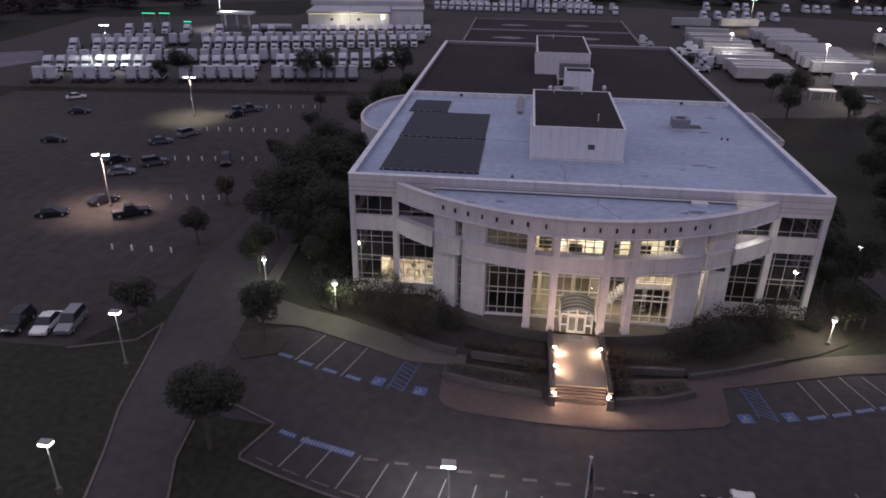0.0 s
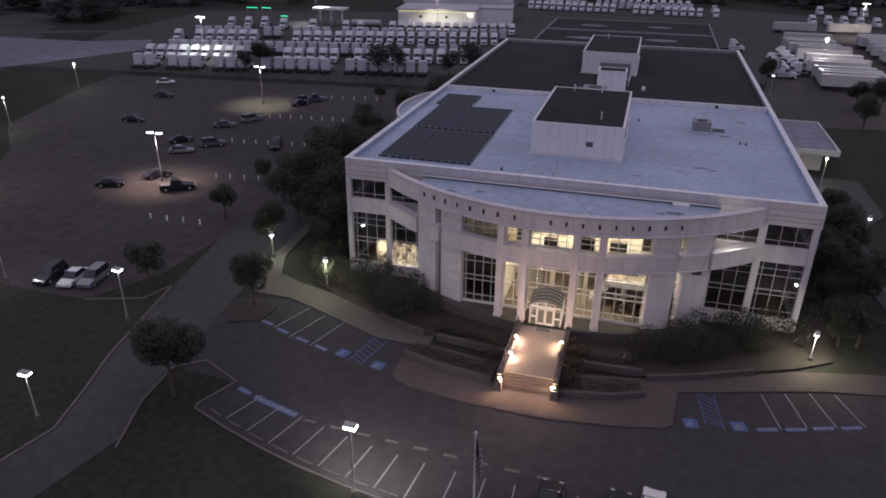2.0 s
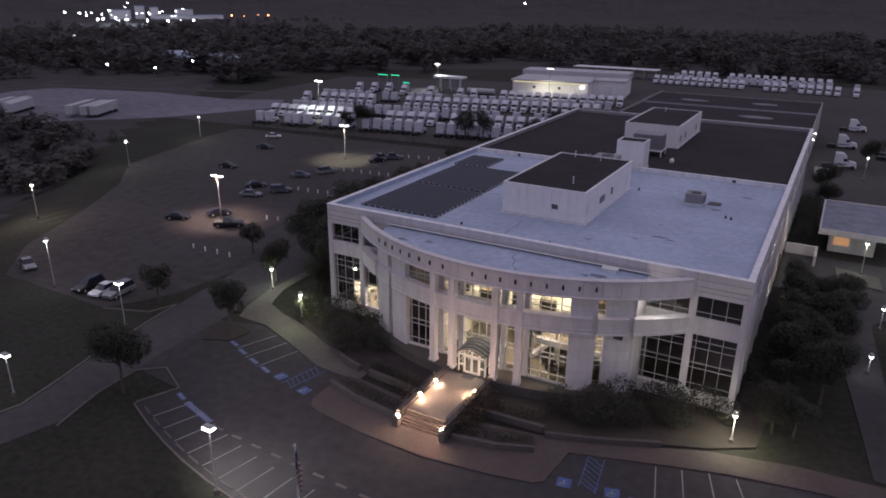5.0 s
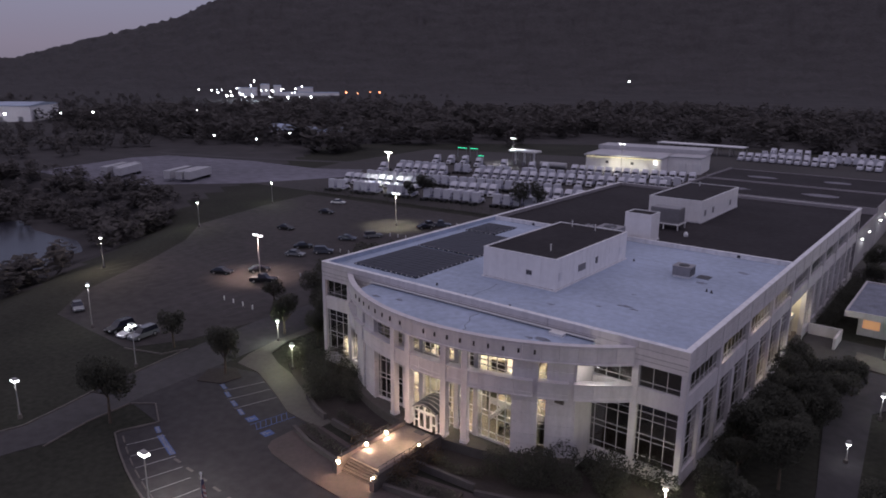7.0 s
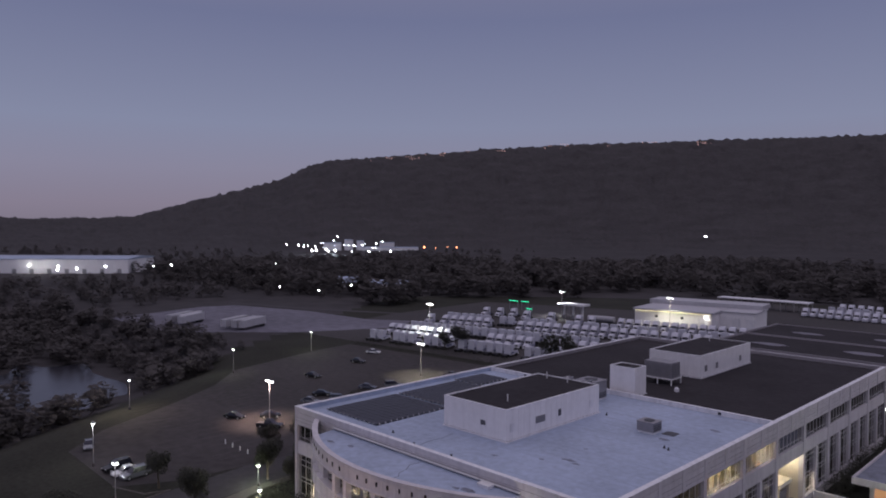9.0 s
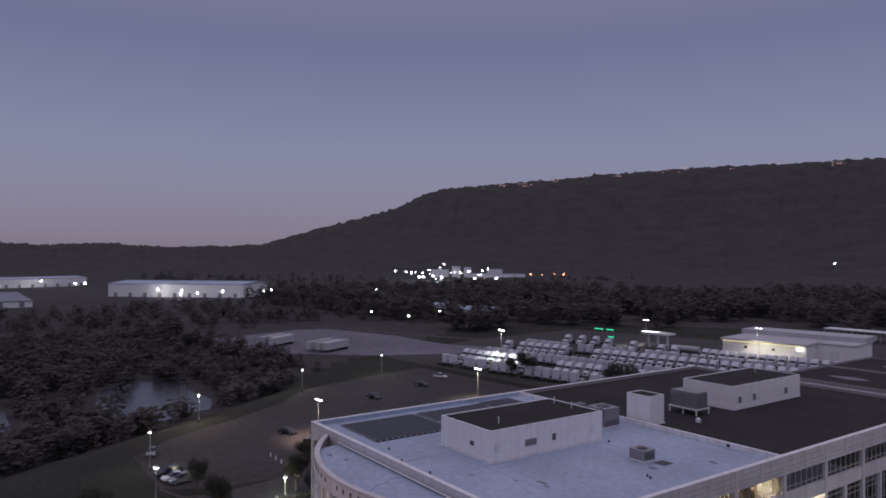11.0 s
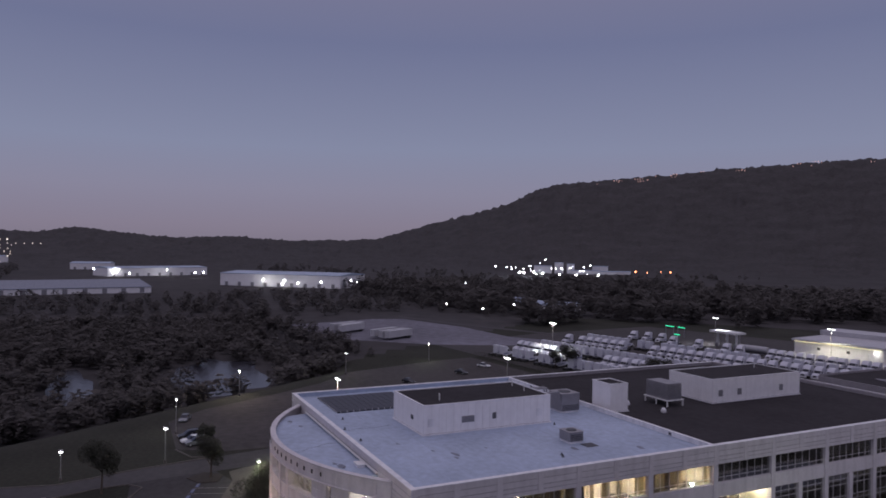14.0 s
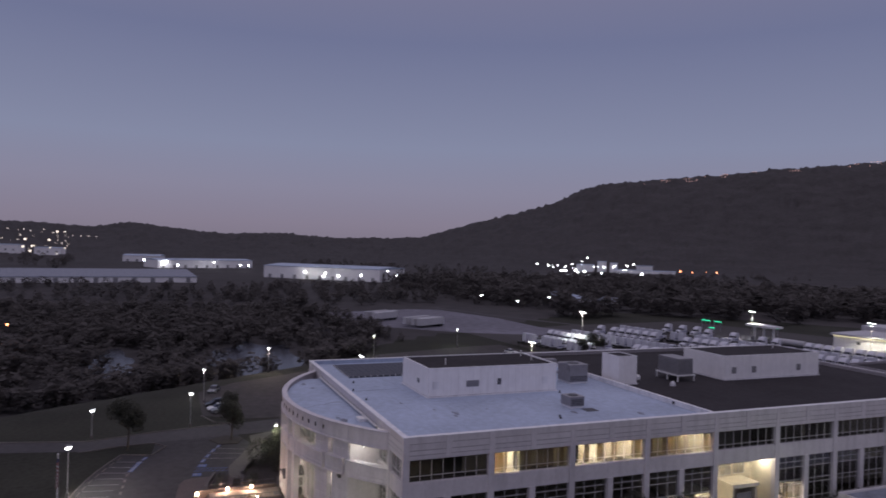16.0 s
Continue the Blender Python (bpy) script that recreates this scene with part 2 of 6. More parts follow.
# ---- mesh building ----
class Mb:
    """Collects faces for one mesh."""
    def __init__(self):
        self.v, self.f, self.k, self.i = [], [], [], 0

    def face(self, *p):
        n = len(self.v)
        self.v += [tuple(q) for q in p]
        self.f.append(tuple(range(n, n + len(p))))
        self.k.append(self.i)

    def hexa(self, a, b):
        """A block from its lower ring a and upper ring b of four points each (anticlockwise from above)."""
        n = len(self.v)
        self.v += [tuple(q) for q in (*a, *b)]
        for q in ((3, 2, 1, 0), (4, 5, 6, 7), (0, 1, 5, 4), (1, 2, 6, 5), (2, 3, 7, 6), (3, 0, 4, 7)):
            self.f.append(tuple(n + j for j in q))
            self.k.append(self.i)

    def box(self, x0, x1, y0, y1, z0, z1):
        self.hexa([(x0, y0, z0), (x1, y0, z0), (x1, y1, z0), (x0, y1, z0)], [(x0, y0, z1), (x1, y0, z1), (x1, y1, z1), (x0, y1, z1)])
        return self

    def prism(self, poly, z0, z1):
        n, c = len(self.v), len(poly)
        self.v += [(x, y, z0) for x, y in poly] + [(x, y, z1) for x, y in poly]
        self.f += [tuple(range(n + c - 1, n - 1, -1)), tuple(range(n + c, n + 2 * c))]
        self.f += [(n + j, n + (j + 1) % c, n + c + (j + 1) % c, n + c + j) for j in range(c)]
        self.k += [self.i] * (c + 2)
        return self

    def side(self, poly, x0, x1, inset=0.0):
        """A (y, z) outline drawn out from x0 to x1; the outline's top leans in by inset."""
        n, c = len(self.v), len(poly)
        zs = [z for _, z in poly]
        lo, hi = min(zs), max(zs)
        lean = lambda z: inset * (z - lo) / (hi - lo)
        self.v += [(x0 + lean(z), y, z) for y, z in poly] + [(x1 - lean(z), y, z) for y, z in poly]
        self.f += [tuple(range(n, n + c)), tuple(range(n + 2 * c - 1, n + c - 1, -1))]
        self.f += [(n + j, n + c + j, n + c + (j + 1) % c, n + (j + 1) % c) for j in range(c)]
        self.k += [self.i] * (c + 2)
        return self

    def rod(self, p, q, r0, r1=None, n=8):
        r1 = r0 if r1 is None else r1
        p, q = Vector(p), Vector(q)
        d = (q - p).normalized()
        u = d.orthogonal().normalized()
        w = d.cross(u)
        s = len(self.v)
        for c, r in ((p, r0), (q, r1)):
            self.v += [tuple(c + (u * math.cos(2 * math.pi * j / n) + w * math.sin(2 * math.pi * j / n)) * r) for j in range(n)]
        self.f += [(s + j, s + (j + 1) % n, s + n + (j + 1) % n, s + n + j) for j in range(n)]
        self.f += [tuple(range(s + n - 1, s - 1, -1)), tuple(range(s + n, s + 2 * n))]
        self.k += [self.i] * (n + 2)
        return self

    def ball(self, c, r, n=8, squash=1.0):
        s = len(self.v)
        for a in range(1, n // 2):
            t = math.pi * a / (n // 2)
            self.v += [(c[0] + r * math.sin(t) * math.cos(2 * math.pi * j / n), c[1] + r * math.sin(t) * math.sin(2 * math.pi * j / n), c[2] + squash * r * math.cos(t)) for j in range(n)]
        self.v += [(c[0], c[1], c[2] + r * squash), (c[0], c[1], c[2] - r * squash)]
        rings = n // 2 - 1
        for a in range(rings - 1):
            for j in range(n):
                self.f.append((s + a * n + j, s + (a + 1) * n + j, s + (a + 1) * n + (j + 1) % n, s + a * n + (j + 1) % n))
                self.k.append(self.i)
        for j in range(n):
            self.f.append((s + rings * n, s + j, s + (j + 1) % n))
            self.f.append((s + rings * n + 1, s + (rings - 1) * n + (j + 1) % n, s + (rings - 1) * n + j))
            self.k += [self.i] * 2
        return self

    def mesh(self, name, *mats):
        me = bpy.data.meshes.new(name)
        me.from_pydata(self.v, [], self.f)
        for m in mats:
            me.materials.append(m)
        if len(mats) > 1:
            me.polygons.foreach_set("material_index", self.k)
        me.update()
        return me


def part(name, mb, material, parent, label=""):
    mats = material if isinstance(material, tuple) else (material,)
    ob = new(name, mb.mesh(name, *mats) if isinstance(mb, Mb) else mb)
    ob.parent = parent
    return tagged(ob, label)


def thing(name, label, category, at=(0, 0, 0), turn=0, group="", kind=""):
    ob = new(name)
    ob.empty_display_size = 0.3
    ob.matrix_basis = pose(*at, 0, 0, turn)
    return tagged(ob, label, category, group, kind)


def solid(name, mb, material, label, category="", kind="", group=""):
    mats = material if isinstance(material, tuple) else (material,)
    return tagged(new(name, mb.mesh(name, *mats)), label, category, group, kind)


def bulb(parent, at, power, color=(1, 1, 1), cone=None, radius=0.15, aim=None):
    """A lamp's own light, under the lamp."""
    d = bpy.data.lights.new("bulb", "SPOT" if cone else "POINT")
    d.energy, d.color, d.shadow_soft_size = power, color, radius
    if cone:
        d.spot_size, d.spot_blend = radians(cone), 0.7
    o = new("bulb", d)
    o.parent = parent
    o.matrix_basis = look(at, aim, 0) if aim else Matrix.Translation(at)
    return o


def smooth(a, b, x):
    t = np.clip((x - a) / (b - a), 0, 1)
    return t * t * (3 - 2 * t)


def poly_path(points, width, z0, z1, mb):
    """A strip of that width along the points."""
    for (x0, y0), (x1, y1) in zip(points, points[1:]):
        d = math.hypot(x1 - x0, y1 - y0) or 1
        nx, ny = -(y1 - y0) / d * width / 2, (x1 - x0) / d * width / 2
        mb.hexa([(x0 - nx, y0 - ny, z0), (x1 - nx, y1 - ny, z0), (x1 + nx, y1 + ny, z0), (x0 + nx, y0 + ny, z0)],
                [(x0 - nx, y0 - ny, z1), (x1 - nx, y1 - ny, z1), (x1 + nx, y1 + ny, z1), (x0 + nx, y0 + ny, z1)])


# ---- ground, low land to the west, wooded ridge to the north-west ----
RIDGE = [(-180, 0.9), (-104, 1.15), (-98, 1), (-94.5, 0.85), (-92, 1.3), (-89, 0.95), (-86, 0.65), (-81, 0.8), (-77, 0.55), (-72.75, 0.62), (-69.75, 0.75), (-65.75, 1.9),
         (-61.25, 3.05), (-58.75, 3.75), (-56.75, 4.75), (-54.95, 5.25), (-51.75, 5.48), (-47.75, 5.76), (-41.75, 6.23), (-35.75, 6.5), (-29.75, 6.53), (-22.75, 6.53), (-12.75, 6.31), (10.25, 5.5), (50, 2.5), (90, 1), (180, 0.9)]
EYE0 = (105.0, -45.0)


def land(x, y):
    """Height of the ground."""
    d = (x + 45) * -0.833 + (y + 20) * -0.553
    low = -8.0 * smooth(8, 45, d) * (1 - smooth(38, 56, y)) * (1 - smooth(180, 420, d))
    r = np.hypot(x - EYE0[0], y - EYE0[1])
    az = np.degrees(np.arctan2(x - EYE0[0], y - EYE0[1]))
    el = np.interp(az, [a for a, _ in RIDGE], [e for _, e in RIDGE])
    top = 4300 * np.tan(np.radians(el)) + 36
    rise = smooth(1250, 4300, r) ** 1.25 * (1 - 0.25 * smooth(4350, 4900, r))
    return low + top * rise


az = np.radians(np.concatenate([np.arange(-108, -2, 0.16), np.arange(-2, 252, 3.0)]))
rr = np.concatenate([np.linspace(0, 700, 60)[1:], np.linspace(720, 3000, 32), np.linspace(3080, 4180, 18), np.linspace(4220, 4400, 7), np.linspace(4480, 4850, 5)])
A, RR = np.meshgrid(az, rr)
GX, GY = EYE0[0] + RR * np.sin(A), EYE0[1] + RR * np.cos(A)
GZ = land(GX, GY)
rng = np.random.default_rng(4)
bumps = rng.normal(0, 1, GX.shape)
bumps = (bumps + np.roll(bumps, 1, 1) + np.roll(bumps, 1, 0)) / 3
GZ = GZ + bumps * np.where(RR > 1400, 8.5, 0) * (0.35 + 0.65 * smooth(1400, 3800, RR))
na, nr = len(az), len(rr)
gv = [(EYE0[0], EYE0[1], 0.0)] + list(zip(GX.ravel().tolist(), GY.ravel().tolist(), GZ.ravel().tolist()))
gf = [(0, 1 + (j + 1) % na, 1 + j) for j in range(na)]
for i in range(nr - 1):
    for j in range(na):
        k = (j + 1) % na
        gf.append((1 + i * na + j, 1 + i * na + k, 1 + (i + 1) * na + k, 1 + (i + 1) * na + j))
gm = bpy.data.meshes.new("ground")
gm.from_pydata(gv, [], gf)
gm.materials.append(GRASS)
gm.materials.append(WOODM)
rows_of = np.concatenate([np.zeros(na), np.repeat((rr[:-1] > 420).astype(int), na)]).astype(int)
mid = np.array([np.mean([gv[q][:2] for q in f], axis=0) for f in gf])
rows_of = np.maximum(rows_of, ((mid[:, 0] * -0.833 + mid[:, 1] * -0.553) > 75).astype(int))
gm.polygons.foreach_set("material_index", rows_of.tolist())
gm.polygons.foreach_set("use_smooth", [True] * len(gf))
gm.update()
tagged(new("ground", gm), "dark lawns and wooded valley floor rising to a long ridge", "ground", kind="structure")


def slab(name, poly, z, material, label, cat="road"):
    return solid(name, Mb().prism(poly, z - 0.3, z), material, label, cat, "structure")


def arc_pts(x0, y0, x1, y1, sag, n=14):
    """Points on a bow from one end to the other; sag is its height to the right of the way."""
    out = []
    for i in range(n + 1):
        t = i / n
        b = 4 * sag * t * (1 - t)
        d = math.hypot(x1 - x0, y1 - y0)
        out.append((x0 + (x1 - x0) * t + (y1 - y0) / d * b, y0 + (y1 - y0) * t - (x1 - x0) / d * b))
    return out


south = arc_pts(-2.7, -30.4, 55.5, -30.4, 6.2)
slab("pavement_front", [(-1.2, -25.8), *south, (64, -24), (75, -20), (75, -7.5), (58, -8.5), (52.7, -11), (40.2, -14.8), (13, -14.4), (-4, -9.2), (-10.3, -11), (-10.3, -25)], 0.03, ASPH, "dark asphalt forecourt with marked parking stalls", "pavement")
slab("road_drive", [(-30, -95), (-13, -36.5), (-16.2, -25.5), (-19.2, -10.4), (-21.5, 4), (-20, 60), (-19, 100), (-12, 100), (-11, 60), (-12, 4), (-10.2, -12), (-9.2, -24), (-8.3, -30), (-6.5, -36), (-20, -95)], 0.045, ASPH3, "pale asphalt drive beside the office", "road")
slab("pavement_lot", [(-27, -16.4), (-51, -16.2), (-61, -7), (-72.5, 12.7), (-83.5, 28.5), (-98, 42), (-109, 76), (-112, 94), (-19, 103), (-20, 60), (-21.4, 4), (-22.5, -8)], 0.025, ASPH2, "worn asphalt car park with patchy stains", "pavement")
slab("pavement_yard", [(-150, 96), (-20, 108), (-12, 100.5), (60, 100.5), (58, 93), (84, 97), (112, 103), (240, 118), (240, 270), (80, 330), (-60, 345), (-90, 262), (-175, 235), (-168, 160)], 0.02, YARD, "stained concrete truck yard behind the office", "pavement")
slab("gravel_lot", [(-243, 57), (-258, 108), (-254, 124), (-205, 138), (-162, 140), (-143, 151), (-131, 135), (-149, 95), (-170, 73), (-180, 59)], 0.05, GRAVEL, "pale gravel lot in the low land", "ground")
slab("road_far", [(-268, 129), (-215, 146), (-172, 165), (-150, 172), (-150, 168), (-172, 160), (-213, 141), (-266, 126)], 0.06, ASPH3, "narrow pale lane past the gravel lot", "road")
slab("road_highway", [(-120, -71.5), (-170, -76), (-420, -90), (-420, -100), (-170, -85), (-120, -80)], -5.0, ASPH3, "pale road in the low land", "road")


# ponds in the low land
def pond(cx, cy, a, b, turn, seed):
    r = random.Random(seed)
    ps = [r.uniform(0.78, 1.15) for _ in range(18)]
    pts = []
    for i in range(54):
        t = 2 * math.pi * i / 54
        q = ps[(i // 3) % 18] * (1 - (i % 3) / 3) + ps[(i // 3 + 1) % 18] * (i % 3) / 3
        u, w = a * q * math.cos(t), b * q * math.sin(t)
        c, s = math.cos(turn), math.sin(turn)
        pts.append((cx + u * c - w * s, cy + u * s + w * c))
    solid("pond", Mb().prism(pts, -8.3, -7.9), WATER, "still pond reflecting the dusk sky", "water", "structure")


pond(-148, 9, 42, 18, -0.15, 3)
pond(-148, -41, 34, 7, 0.05, 5)

kerb = Mb()
poly_path([(-1.2, -25.7), (-2.8, -29.8), *south], 0.18, 0, 0.17, kerb)
poly_path([(-1.2, -25.7), (-6, -23.4), (-8.6, -25.5), (-8.0, -31), (-6, -37)], 0.18, 0, 0.17, kerb)
solid("kerb", kerb, KERB, "pale concrete kerb round the forecourt stalls", "kerb", "structure")
kerb = Mb()
poly_path([(-19.3, -10.5), (-17.8, -17.5), (-16.2, -25.5), (-14.4, -31), (-12.9, -36.5), (-16, -50), (-29, -94)], 0.22, 0, 0.17, kerb)
poly_path([(-27, -16.6), (-20.5, -14.2), (-19.3, -10.5)], 0.2, 0, 0.17, kerb)
solid("kerb", kerb, KERB, "pale concrete kerb along the drive", "kerb", "structure")
# raised walk in front of the office
walkp = [(12.9, -14.5), (13.0, -19.9), (13.6, -20.9), (15.1, -21.6), (22.6, -22.5), (28.5, -22.7), (35, -21.8), (39.0, -20.9), (39.9, -20.2), (40.4, -15.0), (48, -12.6), (54, -10.8), (62, -9.3), (75, -7.6), (75, -5.0), (60, -6.2), (52, -8), (44, -11.5), (38, -13.6), (26, -15.5), (15, -14.0)]
slab("pavement_walk", walkp, 0.16, PAVER, "reddish paved walk in front of the entrance", "pavement")
slab("pavement_path", [(-3.7, -9.2), (-8.8, -9.0), (-10.3, -6), (-11.6, 0), (-12.0, 12), (-10.6, 12), (-9.8, 1), (-8.0, -3.6), (-4, -5.4), (0.6, -6.6), (7, -9.4), (15, -12.4), (15, -14.0), (12.9, -14.45), (8.8, -14.2), (4.4, -12.3)], 0.15, CONC, "pale concrete path curving to the car park", "pavement")
slab("pavement_side", [(53.2, 40), (60, 40), (61, 30), (64, 10), (66, -4.9), (69, -5), (67.5, 12), (66, 32), (72, 41), (72, 58), (57, 58), (57, 62), (53.2, 62)], 0.14, ASPH3, "dim asphalt side court and path", "pavement")
slab("planter_island", [(-10.2, -13), (-7.5, -10.2), (-4.3, -11.6), (-4.6, -14.6), (-8, -16.2)], 0.16, MULCH, "kerbed mulch island under a tree", "planting bed")
slab("planting_bed", [(1, -6.8), (13, -12.2), (23.3, -13.3), (23.3, -8.8), (16, -6.9), (10, -3.9), (5, -0.3), (-3, -0.3), (-3, -4.5)], 0.2, MULCH, "mulched planting bed before the facade", "planting bed")
slab("planting_bed", [(29.4, -8.6), (29.4, -13.3), (38, -13.3), (52, -7.6), (56, -5), (57, 8), (53.4, 8), (53.4, -0.3), (47, -0.3), (42, -4.3), (36, -7.1)], 0.2, MULCH, "mulched planting bed before the facade", "planting bed")


# ---- parking marks ----
def line(a, b, w, z, mb):
    poly_path([a, b], w, z - 0.01, z, mb)


marks = Mb()
mz = 0.045
n_st = 20
for i in range(n_st + 1):
    t = (0.6 + 2.72 * i + 2.7) / 58.2
    p = arc_pts(-2.7, -30.4, 55.5, -30.4, 6.2, 216)[int(t * 216)]
    q = arc_pts(-2.7, -30.4, 55.5, -30.4, 6.2, 216)[min(216, int(t * 216) + 2)]
    d = math.hypot(q[0] - p[0], q[1] - p[1])
    nx, ny = -(q[1] - p[1]) / d, (q[0] - p[0]) / d
    line((p[0] + nx * 0.9, p[1] + ny * 0.9), (p[0] + nx * 5.1, p[1] + ny * 5.1), 0.11, mz, marks)
for a, b in (((-0.66, -10.44), (-2.56, -15.56)), ((1.81, -11.46), (-0.04, -16.79)), ((4.42, -12.37), (2.82, -17.72)), ((48.17, -12.78), (49.29, -17.84)), ((50.39, -12.04), (51.62, -17.05)), ((52.67, -11.29), (54.18, -16.13)), ((55.0, -10.9), (56.7, -15.3))):
    line(a, b, 0.11, mz, marks)
solid("stall_lines", marks, PAINTW, "worn white painted stall lines on the asphalt", "road marking", "structure")
hatch = Mb()
for x0, x1, xa, xb in ((8.79, 10.41, 7.8, 9.37), (42.2, 43.7, 42.8, 44.4)):
    line((x0, -14.3), (xa, -19.1), 0.1, mz, hatch)
    line((x1, -14.3), (xb, -19.4), 0.1, mz, hatch)
    for i in range(7):
        t0, t1 = i / 7, min(1, (i + 1.4) / 7)
        line((x0 + (xa - x0) * t0, -14.4 - 4.7 * t0), (x1 + (xb - x1) * t1, -14.4 - 4.8 * t1), 0.09, mz, hatch)
solid("hatched_aisle_marks", hatch, PAINTB, "bluish hatched access aisles painted on asphalt", "road marking", "structure")


def mark(x, y, w, h, turn, icon=False):
    o = thing("stall_marking", "blue stall marking with pale bars painted on asphalt" if not icon else "blue accessible stall square with a pale symbol", "road marking", (x, y, 0.03), turn)
    part("blue_field", Mb().box(-w / 2, w / 2, -h / 2, h / 2, -0.01, 0.014), PAINTB, o)
    if icon:
        b = Mb()
        b.box(-0.1, 0.06, -0.1, 0.38, 0.016, 0.02).box(-0.35, 0.3, -0.16, -0.06, 0.016, 0.02).box(-0.42, -0.3, -0.42, -0.06, 0.016, 0.02).box(-0.42, 0.2, -0.48, -0.38, 0.016, 0.02)
        part("pale_symbol", b, PAINTW, o)
    else:
        k = int(w / 0.3)
        for i in range(k):
            x0 = -w / 2 + (i + 0.2) * w / k
            part("pale_bar", Mb().box(x0, x0 + 0.15, -h * 0.32, h * 0.32, 0.016, 0.02), PAINTW, o)


for x, y in ((-3.75, -14.86), (-1.28, -15.92), (1.54, -16.94), (4.15, -17.79)):
    mark(x, y, 1.7, 0.55, -19)
mark(6.74, -18.03, 1.3, 1.3, -14, True)
mark(11.07, -19.03, 1.3, 1.3, -8, True)
mark(41.5, -19.3, 1.3, 1.3, 10, True)
mark(45.7, -18.5, 1.3, 1.3, 15, True)
mark(0.34, -26.73, 1.7, 0.55, -20)
mark(4.25, -27.95, 5.2, 0.7, -15)
for x, y, a in ((48.1, -18.25, 18), (50.6, -17.5, 18), (53.0, -16.6, 19), (55.5, -15.8, 20)):
    mark(x, y, 1.9, 0.5, a)
faint = Mb()
for i in range(9):
    x = 8.3 + i * 2.68
    faint.box(x - 0.6, x + 0.6, -29.0 - 0.16 * i + 0.004 * i * i - 0.16, -29.0 - 0.16 * i + 0.004 * i * i + 0.16, 0.035, mz - 0.002)
solid("faded_stall_words", faint, KERB, "faded pale painted bars at the stall mouths", "road marking", "structure")
bump_me = Mb().side([(-0.09, 0), (0.09, 0), (0.06, 0.13), (-0.06, 0.13)], -0.85, 0.85).mesh("wheel_stop", KERB)
pts = arc_pts(-2.7, -30.4, 55.5, -30.4, 6.2, 216)
for i in range(n_st):
    t = int((0.6 + 2.72 * (i - 0.5) + 2.7) / 58.2 * 216)
    p, q = pts[t], pts[t + 2]
    d = math.hypot(q[0] - p[0], q[1] - p[1])
    nx, ny = -(q[1] - p[1]) / d, (q[0] - p[0]) / d
    o = new("wheel_stop", bump_me)
    o.matrix_basis = pose(p[0] + nx * 0.8, p[1] + ny * 0.8, 0.03, 0, 0, math.degrees(math.atan2(-nx, ny)))
    tagged(o, "pale concrete wheel stop at a stall head", "wheel stop", "wheel stops on the forecourt")
for row, (xa, ya, xb, yb, k) in enumerate(((-41.7, 86.4, -30.3, 88.2, 5), (-47.4, 65.3, -30.1, 67, 8), (-44.9, 45.3, -29.8, 47.1, 7), (-36.2, 25.9, -28.5, 26.8, 4), (-35.4, 7, -27, 7.1, 4))):
    for i in range(k):
        t = i / (k - 1)
        o = thing("marker_post", "short white post on an island of the car park", "bollard", (xa + (xb - xa) * t, ya + (yb - ya) * t, 0.02), 0, "white posts in the car park")
        part("post", Mb().rod((0, 0, 0), (0, 0, 0.75), 0.14, 0.14, 8), WHITEM, o)
        part("cap", Mb().rod((0, 0, 0.75), (0, 0, 0.82), 0.16, 0.08, 8), WHITEM, o)
lot_lines = Mb()
for yb in (6.5, 26.0, 45.8, 65.8, 86.8):
    for i in range(18):
        x = -27.5 - i * 2.75
        lot_lines.box(x - 0.06, x + 0.06, yb - 4.6, yb + 4.6, 0.03, 0.034)
solid("car_park_lines", lot_lines, mat("faded_line_paint", (0.085, 0.077, 0.077), 0.9, var=0.4, big=0.2, fine=2), "faded stall lines across the car park", "road marking", "structure")

# ---- the office ----
office = thing("office_building", "pale stone office with a bowed colonnade, tinted windows and flat roofs", "building", kind="structure")
CX, CY, RO = 26.5, 22.1, 30.5
W, D1, D2, TOP, ROOF = 53.0, 43.15, 98.5, 15.2, 14.5
PANE = Mb().box(-0.5, 0.5, -0.5, 0.5, -0.5, 0.5).mesh("pane", GLASS)
PANEC = Mb().box(-0.5, 0.5, -0.5, 0.5, -0.5, 0.5).mesh("pane", CLEAR)


def onarc(th, r):
    return CX + r * math.sin(radians(th)), CY - r * math.cos(radians(th))


def arcblock(mb, t0, t1, r0, r1, z0, z1, step=2.0):
    """A bowed block between two angles and two radii."""
    n = max(1, round(abs(t1 - t0) / step))
    for i in range(n):
        a, b = t0 + (t1 - t0) * i / n, t0 + (t1 - t0) * (i + 1) / n
        ring = [onarc(a, r1), onarc(b, r1), onarc(b, r0), onarc(a, r0)]
        mb.hexa([(*p, z0) for p in ring], [(*p, z1) for p in ring])
    return mb


